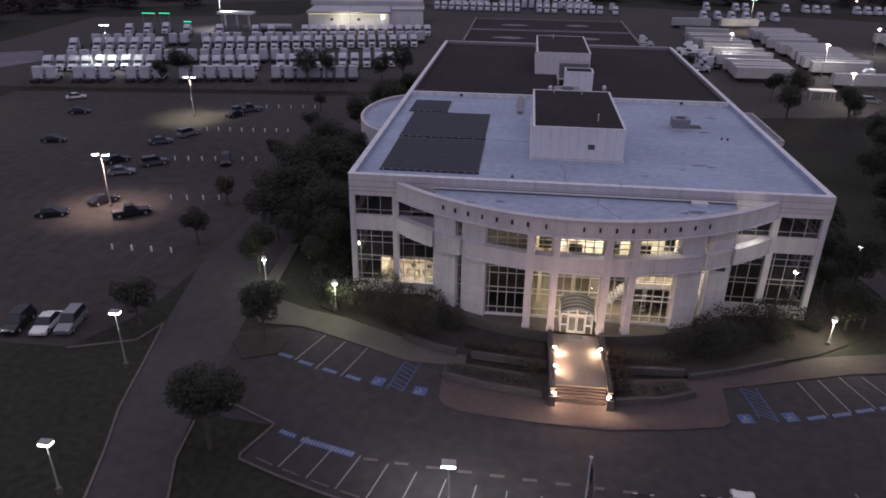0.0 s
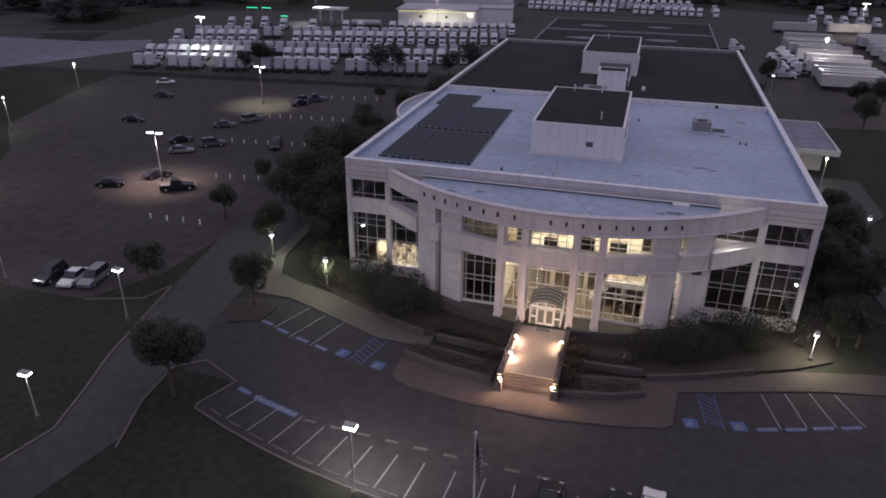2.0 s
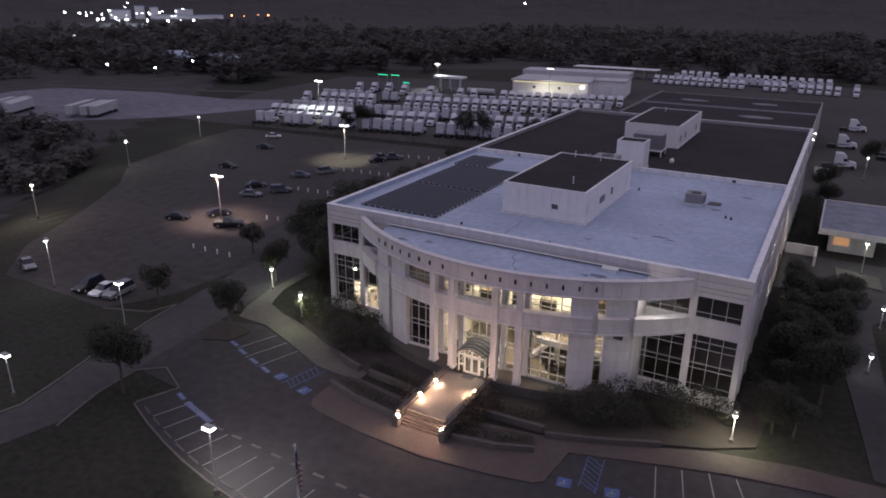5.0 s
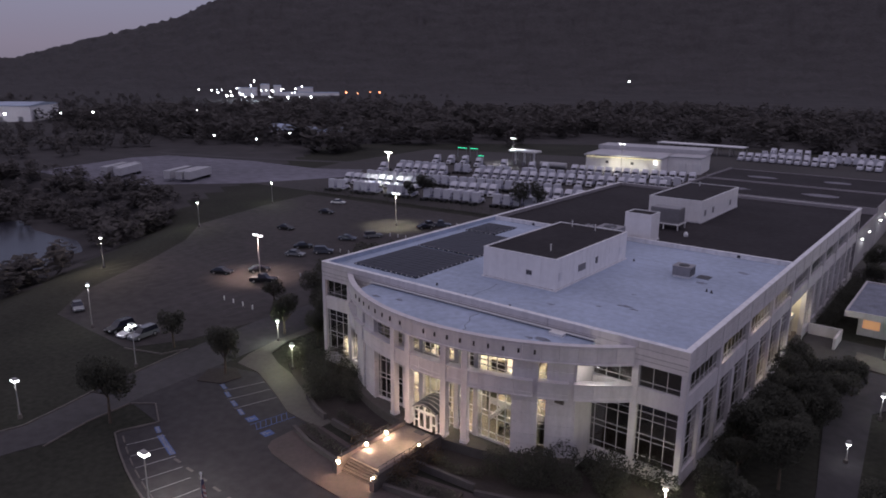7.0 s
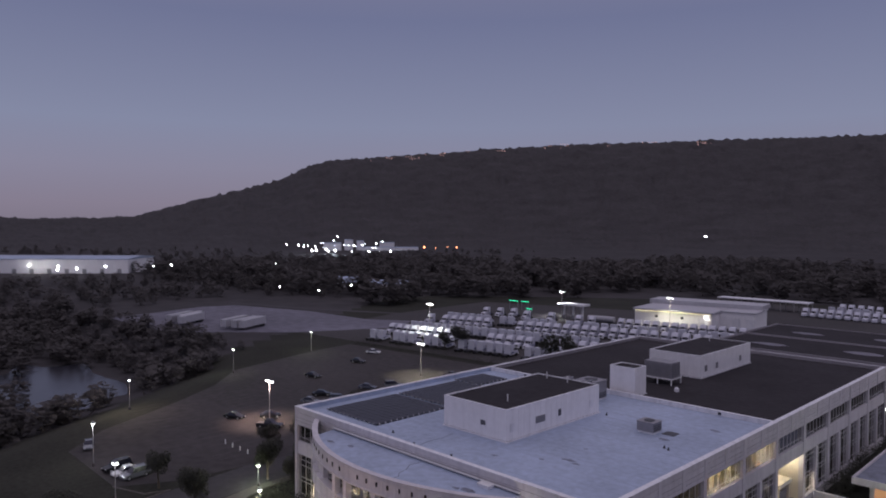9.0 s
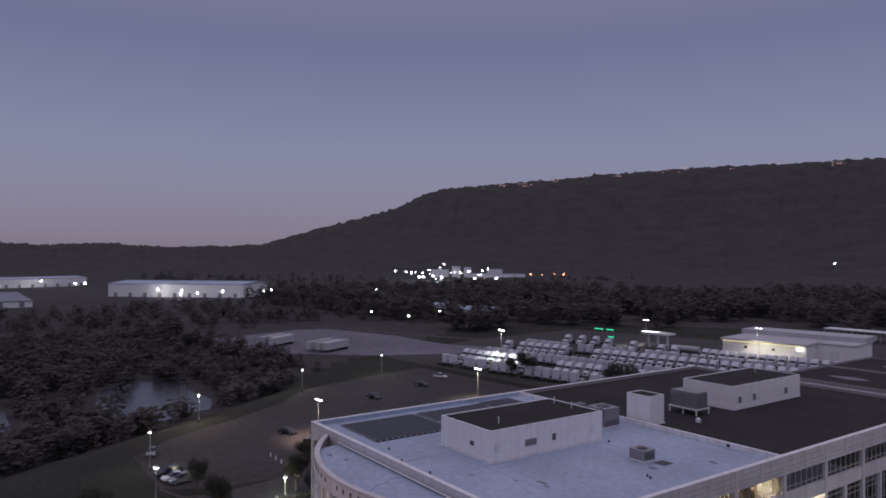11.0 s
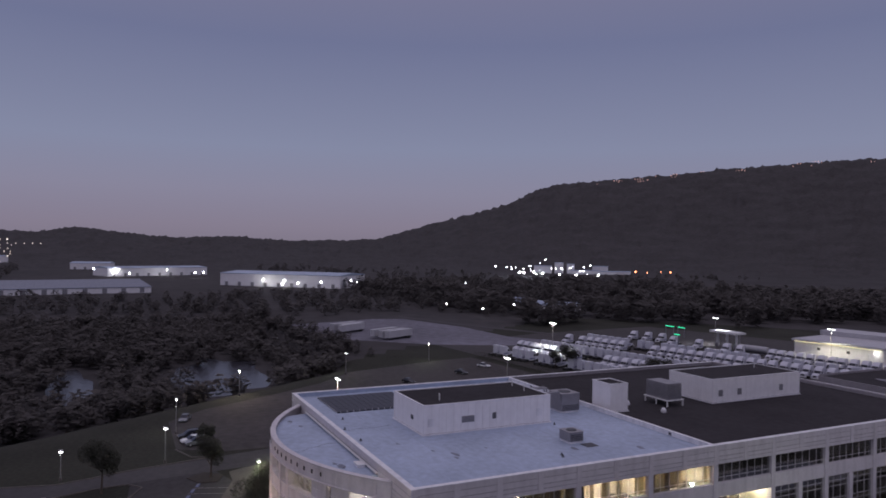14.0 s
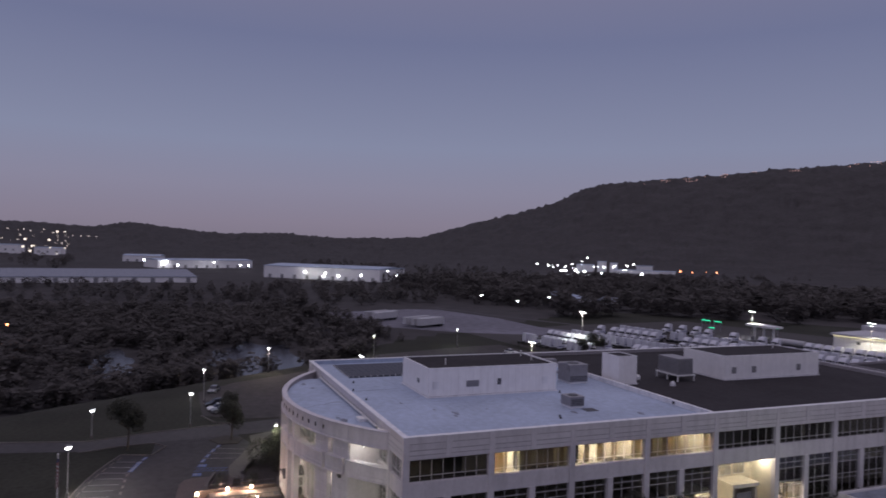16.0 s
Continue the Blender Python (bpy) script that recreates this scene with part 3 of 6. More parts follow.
def window(P, s, z, name="window", mesh=None, bar=0.058, label=""):
    """A glazed grid: s are stations along P(s) -> (x, y), z the heights of its rails."""
    f = Mb()
    pts = [P(q) for q in s]
    for (x, y), k in zip(pts, range(len(s))):
        a = pts[max(0, k - 1)], pts[min(len(s) - 1, k + 1)]
        dx, dy = a[1][0] - a[0][0], a[1][1] - a[0][1]
        d = math.hypot(dx, dy)
        dx, dy = dx / d * bar / 2, dy / d * bar / 2
        ox, oy = dy * 1.8, -dx * 1.8
        ring = [(x - dx + ox, y - dy + oy), (x + dx + ox, y + dy + oy), (x + dx - ox, y + dy - oy), (x - dx - ox, y - dy - oy)]
        f.hexa([(*p, z[0]) for p in ring], [(*p, z[-1]) for p in ring])
    for h in z:
        for (x0, y0), (x1, y1) in zip(pts, pts[1:]):
            d = math.hypot(x1 - x0, y1 - y0)
            ox, oy = (y1 - y0) / d * bar * 0.8, -(x1 - x0) / d * bar * 0.8
            ring = [(x0 + ox, y0 + oy), (x1 + ox, y1 + oy), (x1 - ox, y1 - oy), (x0 - ox, y0 - oy)]
            f.hexa([(*p, h - bar / 2) for p in ring], [(*p, h + bar / 2) for p in ring])
    w = part(name, f, FRAME, office, label)
    for (x0, y0), (x1, y1) in zip(pts, pts[1:]):
        d, turn = math.hypot(x1 - x0, y1 - y0), math.degrees(math.atan2(y1 - y0, x1 - x0))
        for h0, h1 in zip(z, z[1:]):
            p = new("pane", mesh or PANE)
            p.parent = w
            p.visible_shadow = False
            p.matrix_basis = pose((x0 + x1) / 2, (y0 + y1) / 2, (h0 + h1) / 2, 0, 0, turn) @ Matrix.Diagonal((d - bar * 0.5, 0.02, h1 - h0 - bar * 0.5, 1))
    return w


def even(a, b, n):
    return [a + (b - a) * i / n for i in range(n + 1)]


UP = [10.15, 10.75, 12.55]
LOW = [1.6, 2.35, 4.25, 4.85, 6.6, 7.4, 8.2]
YS = [0.0, 10.65, 21.4, 32.35, 43.35, 54.15, 65.2, 76.1, 87.0, 98.5]


def block(name, *b, material=STONE, label=""):
    return part(name, Mb().box(*b), material, office, label)


def courses(z0, z1, n, gap=0.05):
    h = (z1 - z0) / n
    return [(z0 + i * h + gap / 2, z0 + (i + 1) * h - gap / 2) for i in range(n)]


# front corner bays and the wall behind the bow
for a, b, c in ((0.0, 0.6, 0), (5.05, 5.75, 0), (47.25, 47.95, 0), (52.4, 53.0, 0)):
    block("pier", a, b, -0.0, 0.75, 0, 12.6)
for a, b in ((0.6, 5.05), (5.75, 10.2), (42.8, 47.25), (47.95, 52.4)):
    block("spandrel", a, b, 0.12, 0.7, 8.24, 10.1)
    block("plinth", a, b, 0.1, 0.7, 0, 1.56)
    n = 3
    window(lambda s: (s, 0.4), even(a, b, n), UP)
    window(lambda s: (s, 0.4), [a, a + 0.45, *even(a + 0.45, b, n)[1:]], LOW)
block("lintel", 0.0, 53.0, 0.0, 0.7, 12.6, 12.66)
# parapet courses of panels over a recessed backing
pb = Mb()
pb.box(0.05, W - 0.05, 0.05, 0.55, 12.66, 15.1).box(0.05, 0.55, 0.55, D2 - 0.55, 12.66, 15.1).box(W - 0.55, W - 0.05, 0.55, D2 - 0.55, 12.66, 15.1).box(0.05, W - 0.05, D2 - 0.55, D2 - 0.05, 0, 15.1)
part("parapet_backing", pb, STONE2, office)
CO = [(12.67, 13.10), (13.18, 13.62), (13.71, 14.36), (14.43, 15.12)]
for i in range(10):
    for z0, z1 in CO:
        block("panel", 0.02 + 5.3 * i, 5.28 + 5.3 * i, 0.0, 0.3, z0, z1)
for k, (a, b) in enumerate(zip(YS, YS[1:])):
    for h in (0, 1):
        y0, y1 = a + (b - a) * h / 2 + 0.02, a + (b - a) * (h + 1) / 2 - 0.02
        y0 = max(y0, 0.31)
        for z0, z1 in CO:
            block("panel", W - 0.3, W, y0, y1, z0, z1)
            block("panel", 0.0, 0.3, y0, y1, z0, z1)
        if k < 9:
            block("pilaster", W - 0.05, W + 0.07, y0 - 0.35, y0 + 0.35, 12.67, 15.12)
cp = Mb()
cp.box(-0.04, W + 0.04, -0.04, 0.62, 15.12, 15.2).box(-0.04, 0.62, 0.62, D2, 15.12, 15.2).box(W - 0.62, W + 0.04, 0.62, D2, 15.12, 15.2).box(0.62, W - 0.62, D1 - 0.25, D1 + 0.25, 15.12, 15.2).box(-0.04, W + 0.04, D2, D2 + 0.1, 15.12, 15.2)
part("coping", cp, COPE, office, "white metal coping on the parapet")
block("cross_parapet", 0.55, W - 0.55, D1 - 0.2, D1 + 0.2, ROOF - 0.3, 15.12, material=COPE)
for x in (9.0, 45.0):
    block("scupper", x - 0.25, x + 0.25, D1 - 0.23, D1 - 0.19, 14.6, 15.0, material=DARKM)
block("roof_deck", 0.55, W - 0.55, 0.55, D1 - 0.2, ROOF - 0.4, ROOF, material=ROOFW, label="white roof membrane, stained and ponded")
block("roof_deck_rear", 0.55, W - 0.55, D1 + 0.2, D2 - 0.55, ROOF - 0.4, ROOF, material=ROOFB, label="black roof membrane")
up = Mb()
up.box(0.55, W - 0.55, 0.55, 0.6, ROOF, 15.12).box(0.55, 0.6, 0.6, D1 - 0.2, ROOF, 15.12).box(W - 0.6, W - 0.55, 0.6, D1 - 0.2, ROOF, 15.12)
part("roof_upstand", up, ROOFW, office)
seam = Mb()
for i in range(1, 14):
    seam.box(0.7, W - 0.7, 3.05 * i - 0.04, 3.05 * i + 0.04, ROOF, ROOF + 0.012)
part("roof_seams", seam, mat("roof_seam", (0.385, 0.445, 0.56), 0.6, var=0.2), office)

# side walls
for side, x in ((1, W), (-1, 0.0)):
    xi, xo = (x - 0.7, x) if side > 0 else (x, x + 0.7)
    for k, (a, b) in enumerate(zip(YS, YS[1:])):
        a0, b0 = a + (0.75 if k == 0 else 0.38), b - 0.38
        if k:
            block("pier", xi, xo, a - 0.38, a + 0.38, 0, 12.66)
        block("spandrel", xi + 0.05, xo - 0.12 if side > 0 else xo, a0, b0, 8.24, 10.1)
        P = (lambda s, x=x, side=side: (x - side * 0.4, s if side > 0 else 98.5 - s + 0.0))
        seq = lambda u, v: (u, v) if side > 0 else (98.5 - v, 98.5 - u)
        window(P, even(*seq(a0, b0), 7 if side > 0 else 3), UP)
        if side > 0 and k == 4:
            continue
        m = (a + b) / 2
        block("pier", xi, xo, m - 0.38, m + 0.38, 0, 8.24)
        block("plinth", xi + 0.05, xo - 0.12 if side > 0 else xo, a0, m - 0.38, 0, 1.56)
        block("plinth", xi + 0.05, xo - 0.12 if side > 0 else xo, m + 0.38, b0, 0, 1.56)
        for u, v in ((a0, m - 0.38), (m + 0.38, b0)):
            window(P, even(*seq(u, v), 3), LOW if side > 0 else [1.6, 4.85, 8.2])
    block("pier", xi, xo, 98.0, 98.5, 0, 12.66)

# side entrance: a lit cream recess with a boxed vestibule
rec = Mb()
rec.box(48.4, 48.7, 43.7, 53.8, 0.9, 8.2).box(48.7, 52.3, 43.45, 43.7, 0.9, 8.2).box(48.7, 52.3, 53.8, 54.0, 0.9, 8.2)
part("recess_wall", rec, CREAM, office, "cream walls of the lit side entrance")
block("recess_soffit", 48.4, 52.3, 43.7, 53.8, 8.15, 8.24, material=CREAM)
block("recess_floor", 48.4, 53.0, 43.7, 53.8, 0.0, 0.9, material=CONC)
window(lambda s: (48.75, s), even(48.1, 50.0, 2), [5.2, 6.4, 7.8])
window(lambda s: (48.75, s), even(50.5, 52.4, 2), [5.2, 6.4, 7.8])
vs = Mb()
vs.box(48.75, 51.8, 47.6, 47.8, 0.9, 4.4).box(48.75, 51.8, 51.6, 51.8, 0.9, 4.4).box(48.75, 52.0, 47.4, 52.0, 4.4, 4.9)
part("vestibule", vs, CREAM, office)
block("vestibule_door", 51.55, 51.62, 48.4, 51.0, 0.9, 3.6, material=GREYM)
bulb(office, (51.0, 45.6, 7.7), 230, (1, 0.91, 0.72))
bulb(office, (51.0, 52.9, 7.7), 200, (1, 0.91, 0.72))

# the bow: a fascia, and a middle band that stops short at the edge of each pier
ends = 43.5
for k in range(24):
    a = -ends + 2 * ends * k / 24
    b = a + 2 * ends / 24 - 0.07
    part("fascia_panel", arcblock(Mb(), a, b, RO - 0.35, RO, 12.5, 14.3, 1.9), STONE, office)
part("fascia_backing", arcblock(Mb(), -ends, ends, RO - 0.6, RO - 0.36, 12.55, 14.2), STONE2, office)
part("bow_coping", arcblock(Mb(), -ends, ends, RO - 0.65, RO + 0.1, 14.3, 14.40), STONE, office)
part("fascia_lip", arcblock(Mb(), -ends, ends, RO - 0.5, RO + 0.17, 12.36, 12.5), STONE, office)
part("fascia_moulding", arcblock(Mb(), -ends, ends, RO, RO + 0.07, 13.98, 14.06), STONE, office)
for a0, b0 in ((-ends, -32.35), (-31.3, -25.4), (-24.3, 24.0), (25.05, 31.0), (32.05, ends)):
    n = max(1, round((b0 - a0) / 3.6))
    for k in range(n):
        part("band_panel", arcblock(Mb(), a0 + (b0 - a0) * k / n + 0.03, a0 + (b0 - a0) * (k + 1) / n - 0.03, RO - 0.75, RO, 8.42, 10.08, 1.9), STONE, office)
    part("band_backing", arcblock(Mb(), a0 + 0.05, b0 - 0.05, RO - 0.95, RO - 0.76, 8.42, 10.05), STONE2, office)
    part("band_ledge", arcblock(Mb(), a0, b0, RO - 0.9, RO + 0.15, 10.08, 10.2), STONE, office)
    part("band_lip", arcblock(Mb(), a0, b0, RO - 0.7, RO + 0.12, 8.28, 8.42), STONE, office)
    part("band_fillet", arcblock(Mb(), a0, b0, RO, RO + 0.05, 8.78, 8.86), STONE, office)
bow = [onarc(t, RO - 0.6) for t in even(-32.3, 32.3, 24)]
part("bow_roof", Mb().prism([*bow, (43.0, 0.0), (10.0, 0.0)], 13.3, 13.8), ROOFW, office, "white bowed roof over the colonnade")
part("bow_soffit", Mb().prism([*[onarc(t, RO - 0.9) for t in even(-32.3, 32.3, 24)], (43.0, 0.8), (10.0, 0.8)], 12.55, 12.65), STONE, office)
# Dark strip paints in the shadow line on the wall above the bow roof.
part("wall_shadow_line", Mb().box(10.0, 43.0, -0.02, 0.0, 14.12, 14.22), STONE2, office)
part("bow_flashing", Mb().box(10.0, 43.0, -0.1, 0.0, 13.8, 14.02), STONE2, office)
part("bow_flashing_cap", Mb().box(10.0, 43.0, -0.34, -0.02, 14.02, 14.1), WHITEM, office, "white metal flashing")
# stone piers with slits between
for a, b in ((-32.3, -26.95), (-25.35, -19.9), (19.7, 25.0), (26.7, 32.0)):
    for z0, z1 in courses(0, 12.5, 10, 0.035):
        part("pier_block", arcblock(Mb(), a, b, RO - 1.5, RO - 0.42, z0, z1, 2.8), STONE, office)
    part("pier_core", arcblock(Mb(), a + 0.05, b - 0.05, RO - 1.45, RO - 0.46, 0, 12.5, 2.8), STONE2, office)
for s in (-1, 1):
    p = onarc(32.0 * s, RO - 0.55)
    block("return_wall", p[0] - 0.35, p[0] + 0.35, p[1], 0.7, 0, 12.6)
arcw = lambda r: (lambda t: onarc(t, r))
for a, b in ((-26.95, -25.35), (25.0, 26.7)):
    window(arcw(RO - 1.0), [a, b], LOW)
    window(arcw(RO - 1.0), [a, b], UP)
for t in (-10.35, -5.35, 4.62, 9.72):
    col = arcblock(Mb(), t - 0.68, t + 0.68, RO - 0.62, RO + 0.13, 1.3, 12.4, 3)
    arcblock(col, t - 0.78, t + 0.78, RO - 0.68, RO + 0.19, 1.3, 1.7, 3)
    part("column", col, STONE, office)
# straight glazed wall behind the columns, with a shallow gallery over it
YG = -5.6
BAYS = ((16.4, 20.7, 4), (21.3, 23.35, 2), (23.95, 28.65, 5), (29.25, 31.35, 2), (31.95, 36.6, 4))
for x in (21.0, 23.65, 28.95, 31.65):
    block("inner_pier", x - 0.3, x + 0.3, YG - 0.3, YG + 0.25, 1.3, 12.55)
for a, b, n in BAYS:
    clear = PANE if a < 17 else PANEC
    window(lambda s: (s, YG), [a, a + 0.4, *even(a + 0.4, b, n)[1:]] if n == 4 else even(a, b, n), LOW, mesh=clear, bar=0.075)
    window(lambda s: (s, YG), even(a, b, n), [9.55, 10.25, 10.85, 12.5], mesh=clear, bar=0.075)
    block("gallery_front", a, b, YG - 0.18, YG + 0.15, 8.2, 9.5)
    if not 23 < a < 25:
        block("plinth", a, b, YG - 0.15, YG + 0.15, 0, 1.56)
part("gallery_floor", Mb().prism([*[onarc(t, RO - 0.96) for t in even(-19.8, 19.6, 16)], (36.4, YG - 0.31), (16.6, YG - 0.31)], 9.1, 9.3), STONE, office)
part("terrace", arcblock(Mb(), -33, 33, RO - 3.6, RO + 0.5, 0, 1.33), CONC, office)

# sign on the fascia: plain dark shapes
angles = [-29.5, -26.6, -23.6, -20.5, -17.4, -14.3, -11.2, -7.7, -0.6, 2.4, 5.5, 8.6, 11.7, 14.8, 17.9, 21.0, 24.2]
for k, t in enumerate(angles):
    lw = (0.62, 0.7, 0.66, 0.5, 0.7, 0.66, 0.7, 0.58, 0.58, 0.6, 0.66, 0.7, 0.48, 0.52, 0.7, 0.6, 0.58)[k] * 0.42
    x, y = onarc(t, RO + 0.05)
    sh = Mb().box(-lw * 0.45, lw * 0.45, -0.04, 0.04, -0.25, 0.25)
    o = part("sign_shape", sh, LETTER, office, "dark plain sign bar on the fascia")
    o.matrix_basis = pose(x, y, 13.42, 0, 0, t)

# entrance: arched white frame, glazed doors, dark barrel canopy
def arch_z(u):
    return 3.75 + 0.62 * (1 - (u / 1.75) ** 2)


us = even(-1.75, 1.75, 14)
yf = -8.45
fr = Mb()
for a, b in zip(us, us[1:]):
    fr.hexa([(26.4 + a, yf, arch_z(a) - 0.18), (26.4 + b, yf, arch_z(b) - 0.18), (26.4 + b, yf + 0.2, arch_z(b) - 0.18), (26.4 + a, yf + 0.2, arch_z(a) - 0.18)],
            [(26.4 + a, yf, arch_z(a)), (26.4 + b, yf, arch_z(b)), (26.4 + b, yf + 0.2, arch_z(b)), (26.4 + a, yf + 0.2, arch_z(a))])
for u in (-1.68, -1.0, 0.92, 1.6):
    fr.box(26.4 + u, 26.4 + u + 0.09, yf, yf + 0.18, 1.33, 3.85)
fr.box(24.7, 28.1, yf, yf + 0.18, 3.45, 3.58)
for u in (-0.02,):
    fr.box(26.4 + u - 0.03, 26.4 + u + 0.05, yf, yf + 0.18, 3.55, 4.2)
for u in (-1.34, 1.26):
    fr.box(26.4 + u - 0.3, 26.4 + u + 0.3, yf, yf + 0.16, 2.2, 2.3)
entry = part("entrance_frame", fr, WHITEM, office, "white arched entrance frame")
gl = Mb()
gl.box(24.75, 28.05, yf + 0.08, yf + 0.1, 1.33, 3.5)
for a, b in zip(us, us[1:]):
    gl.hexa([(26.4 + a, yf + 0.08, 3.5), (26.4 + b, yf + 0.08, 3.5), (26.4 + b, yf + 0.1, 3.5), (26.4 + a, yf + 0.1, 3.5)], [(26.4 + a, yf + 0.08, arch_z(a) - 0.1), (26.4 + b, yf + 0.08, arch_z(b) - 0.1), (26.4 + b, yf + 0.1, arch_z(b) - 0.1), (26.4 + a, yf + 0.1, arch_z(a) - 0.1)])
o = part("entrance_glass", gl, CLEAR, entry)
o.visible_shadow = False
for s in (-1, 1):
    d = Mb()
    x0 = 26.4 + (-0.9 if s < 0 else 0.02)
    d.box(x0, x0 + 0.1, yf - 0.04, yf + 0.06, 1.34, 3.44).box(x0 + 0.78, x0 + 0.88, yf - 0.04, yf + 0.06, 1.34, 3.44).box(x0, x0 + 0.88, yf - 0.04, yf + 0.06, 3.32, 3.44).box(x0, x0 + 0.88, yf - 0.04, yf + 0.06, 1.34, 1.55)
    dd = part("entrance_door", d, WHITEM, entry)
canopy = Mb()
for a, b in zip(us, us[1:]):
    canopy.hexa([(26.4 + a, yf - 0.25, arch_z(a) + 0.0), (26.4 + b, yf - 0.25, arch_z(b)), (26.4 + b, yf + 2.6, arch_z(b) + 0.35), (26.4 + a, yf + 2.6, arch_z(a) + 0.35)],
                [(26.4 + a, yf - 0.25, arch_z(a) + 0.1), (26.4 + b, yf - 0.25, arch_z(b) + 0.1), (26.4 + b, yf + 2.6, arch_z(b) + 0.45), (26.4 + a, yf + 2.6, arch_z(a) + 0.45)])
part("entrance_canopy", canopy, DARKM, office, "dark barrel canopy over the doors")
for k in range(5):
    rib = Mb()
    y = yf - 0.2 + 0.62 * k
    for a, b in zip(us, us[1:]):
        lift = 0.1 + 0.1228 * (y - yf + 0.25)
        rib.hexa([(26.4 + a, y, arch_z(a) + lift), (26.4 + b, y, arch_z(b) + lift), (26.4 + b, y + 0.09, arch_z(b) + lift), (26.4 + a, y + 0.09, arch_z(a) + lift)],
                 [(26.4 + a, y, arch_z(a) + lift + 0.05), (26.4 + b, y, arch_z(b) + lift + 0.05), (26.4 + b, y + 0.09, arch_z(b) + lift + 0.05), (26.4 + a, y + 0.09, arch_z(a) + lift + 0.05)])
    part("canopy_rib", rib, GREYM, office)
for x in (24.69, 28.07):
    o = part("vestibule_side_glass", Mb().box(x, x + 0.03, yf + 0.2, YG - 0.32, 1.4, 3.7), GLASS, office)
    o.visible_shadow = False
    side_frame = Mb()
    for y in even(yf + 0.2, YG - 0.38, 3):
        side_frame.box(x - 0.03, x + 0.06, y, y + 0.07, 1.33, 3.75)
    side_frame.box(x - 0.03, x + 0.06, yf + 0.28, YG - 0.4, 2.5, 2.57)
    part("vestibule_side_frame", side_frame, WHITEM, office)
solid("door_mat", Mb().box(25.7, 27.1, -9.7, -8.8, 1.335, 1.36), DARKM, "dark rubber mat before the doors", "mat")

# interior seen through the glass
inn = Mb()
inn.box(0.8, 52.2, 0.8, 97.5, 0.9, 1.3)
part("ground_floor", inn, CARPET, office)
block("lobby_floor", 21.2, 41.8, -5.0, 8.9, 1.3, 1.34, material=TILEF)
part("lobby_floor_bow", arcblock(Mb(), -9.5, 24, RO - 9, RO - 2.85, 1.3, 1.335, 4), TILEF, office)
block("office_floor_west", 3.5, 10.3, 0.95, 8.7, 1.3, 1.34, material=TILEF)
block("upper_floor", 10.6, 41.9, 0.9, 9.0, 8.3, 9.0, material=CREAM)
part("upper_floor_bow", arcblock(Mb(), -31, 31, RO - 12, RO - 2.8, 8.45, 8.95, 4), CREAM, office)
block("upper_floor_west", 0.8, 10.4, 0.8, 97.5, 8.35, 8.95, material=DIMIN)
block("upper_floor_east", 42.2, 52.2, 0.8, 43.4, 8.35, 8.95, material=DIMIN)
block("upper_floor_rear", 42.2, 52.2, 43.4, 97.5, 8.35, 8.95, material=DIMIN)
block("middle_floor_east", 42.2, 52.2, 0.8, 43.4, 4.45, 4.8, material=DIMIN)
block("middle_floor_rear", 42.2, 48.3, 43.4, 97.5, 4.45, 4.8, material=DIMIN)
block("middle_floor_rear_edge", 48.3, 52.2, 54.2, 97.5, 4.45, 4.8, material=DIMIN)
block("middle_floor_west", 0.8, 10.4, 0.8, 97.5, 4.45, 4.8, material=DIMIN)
block("mezzanine", 21.2, 41.8, 1.0, 8.95, 4.6, 5.1, material=CARPET)
block("mezzanine_edge", 21.2, 41.8, 0.8, 1.0, 4.5, 5.2, material=COPE)
block("mezzanine_wing", 32.2, 41.8, -3.2, 0.8, 4.6, 5.1, material=CARPET)
block("mezzanine_wing_edge", 32.0, 41.8, -3.4, -3.2, 4.5, 5.2, material=COPE)
rail = Mb()
for x in even(21.4, 41.6, 14):
    y = 0.9 if x < 32 else -3.3
    rail.rod((x, y, 5.2), (x, y, 6.15), 0.03, 0.03, 6)
rail.rod((21.4, 0.9, 6.15), (31.9, 0.9, 6.15), 0.04, 0.04, 6).rod((32.1, -3.3, 6.15), (41.6, -3.3, 6.15), 0.04, 0.04, 6)
part("mezzanine_rail", rail, DARKM, office, "dark metal rail of the mezzanine")
for x in (22.4, 26.2, 30.0, 34.2, 38.0):
    block("lobby_column", x - 0.2, x + 0.2, -2.9, -2.5, 1.34, 8.25, material=CREAM)
for y in (-4.2, -1.2, 3.4):
    block("lobby_beam", 21.3, 41.8, y - 0.15, y + 0.15, 7.75, 8.25, material=DESK)
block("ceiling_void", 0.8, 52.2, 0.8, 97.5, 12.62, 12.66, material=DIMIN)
# The lobby's dark middle is painted in: grey up to 6.6 m, cream above.
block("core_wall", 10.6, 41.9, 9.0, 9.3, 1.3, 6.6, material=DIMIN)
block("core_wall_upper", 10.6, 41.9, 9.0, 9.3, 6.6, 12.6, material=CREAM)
for x0, x1, y, z0, z1 in ((23.0, 24.6, 1.2, 1.34, 3.9), (28.2, 29.4, -0.5, 1.34, 4.2), (33.5, 36.2, 1.5, 1.34, 4.4), (37.4, 40.5, 0.2, 1.34, 3.6)):
    block("lobby_screen_wall", x0, x1, y, y + 0.15, z0, z1, material=DIMIN)
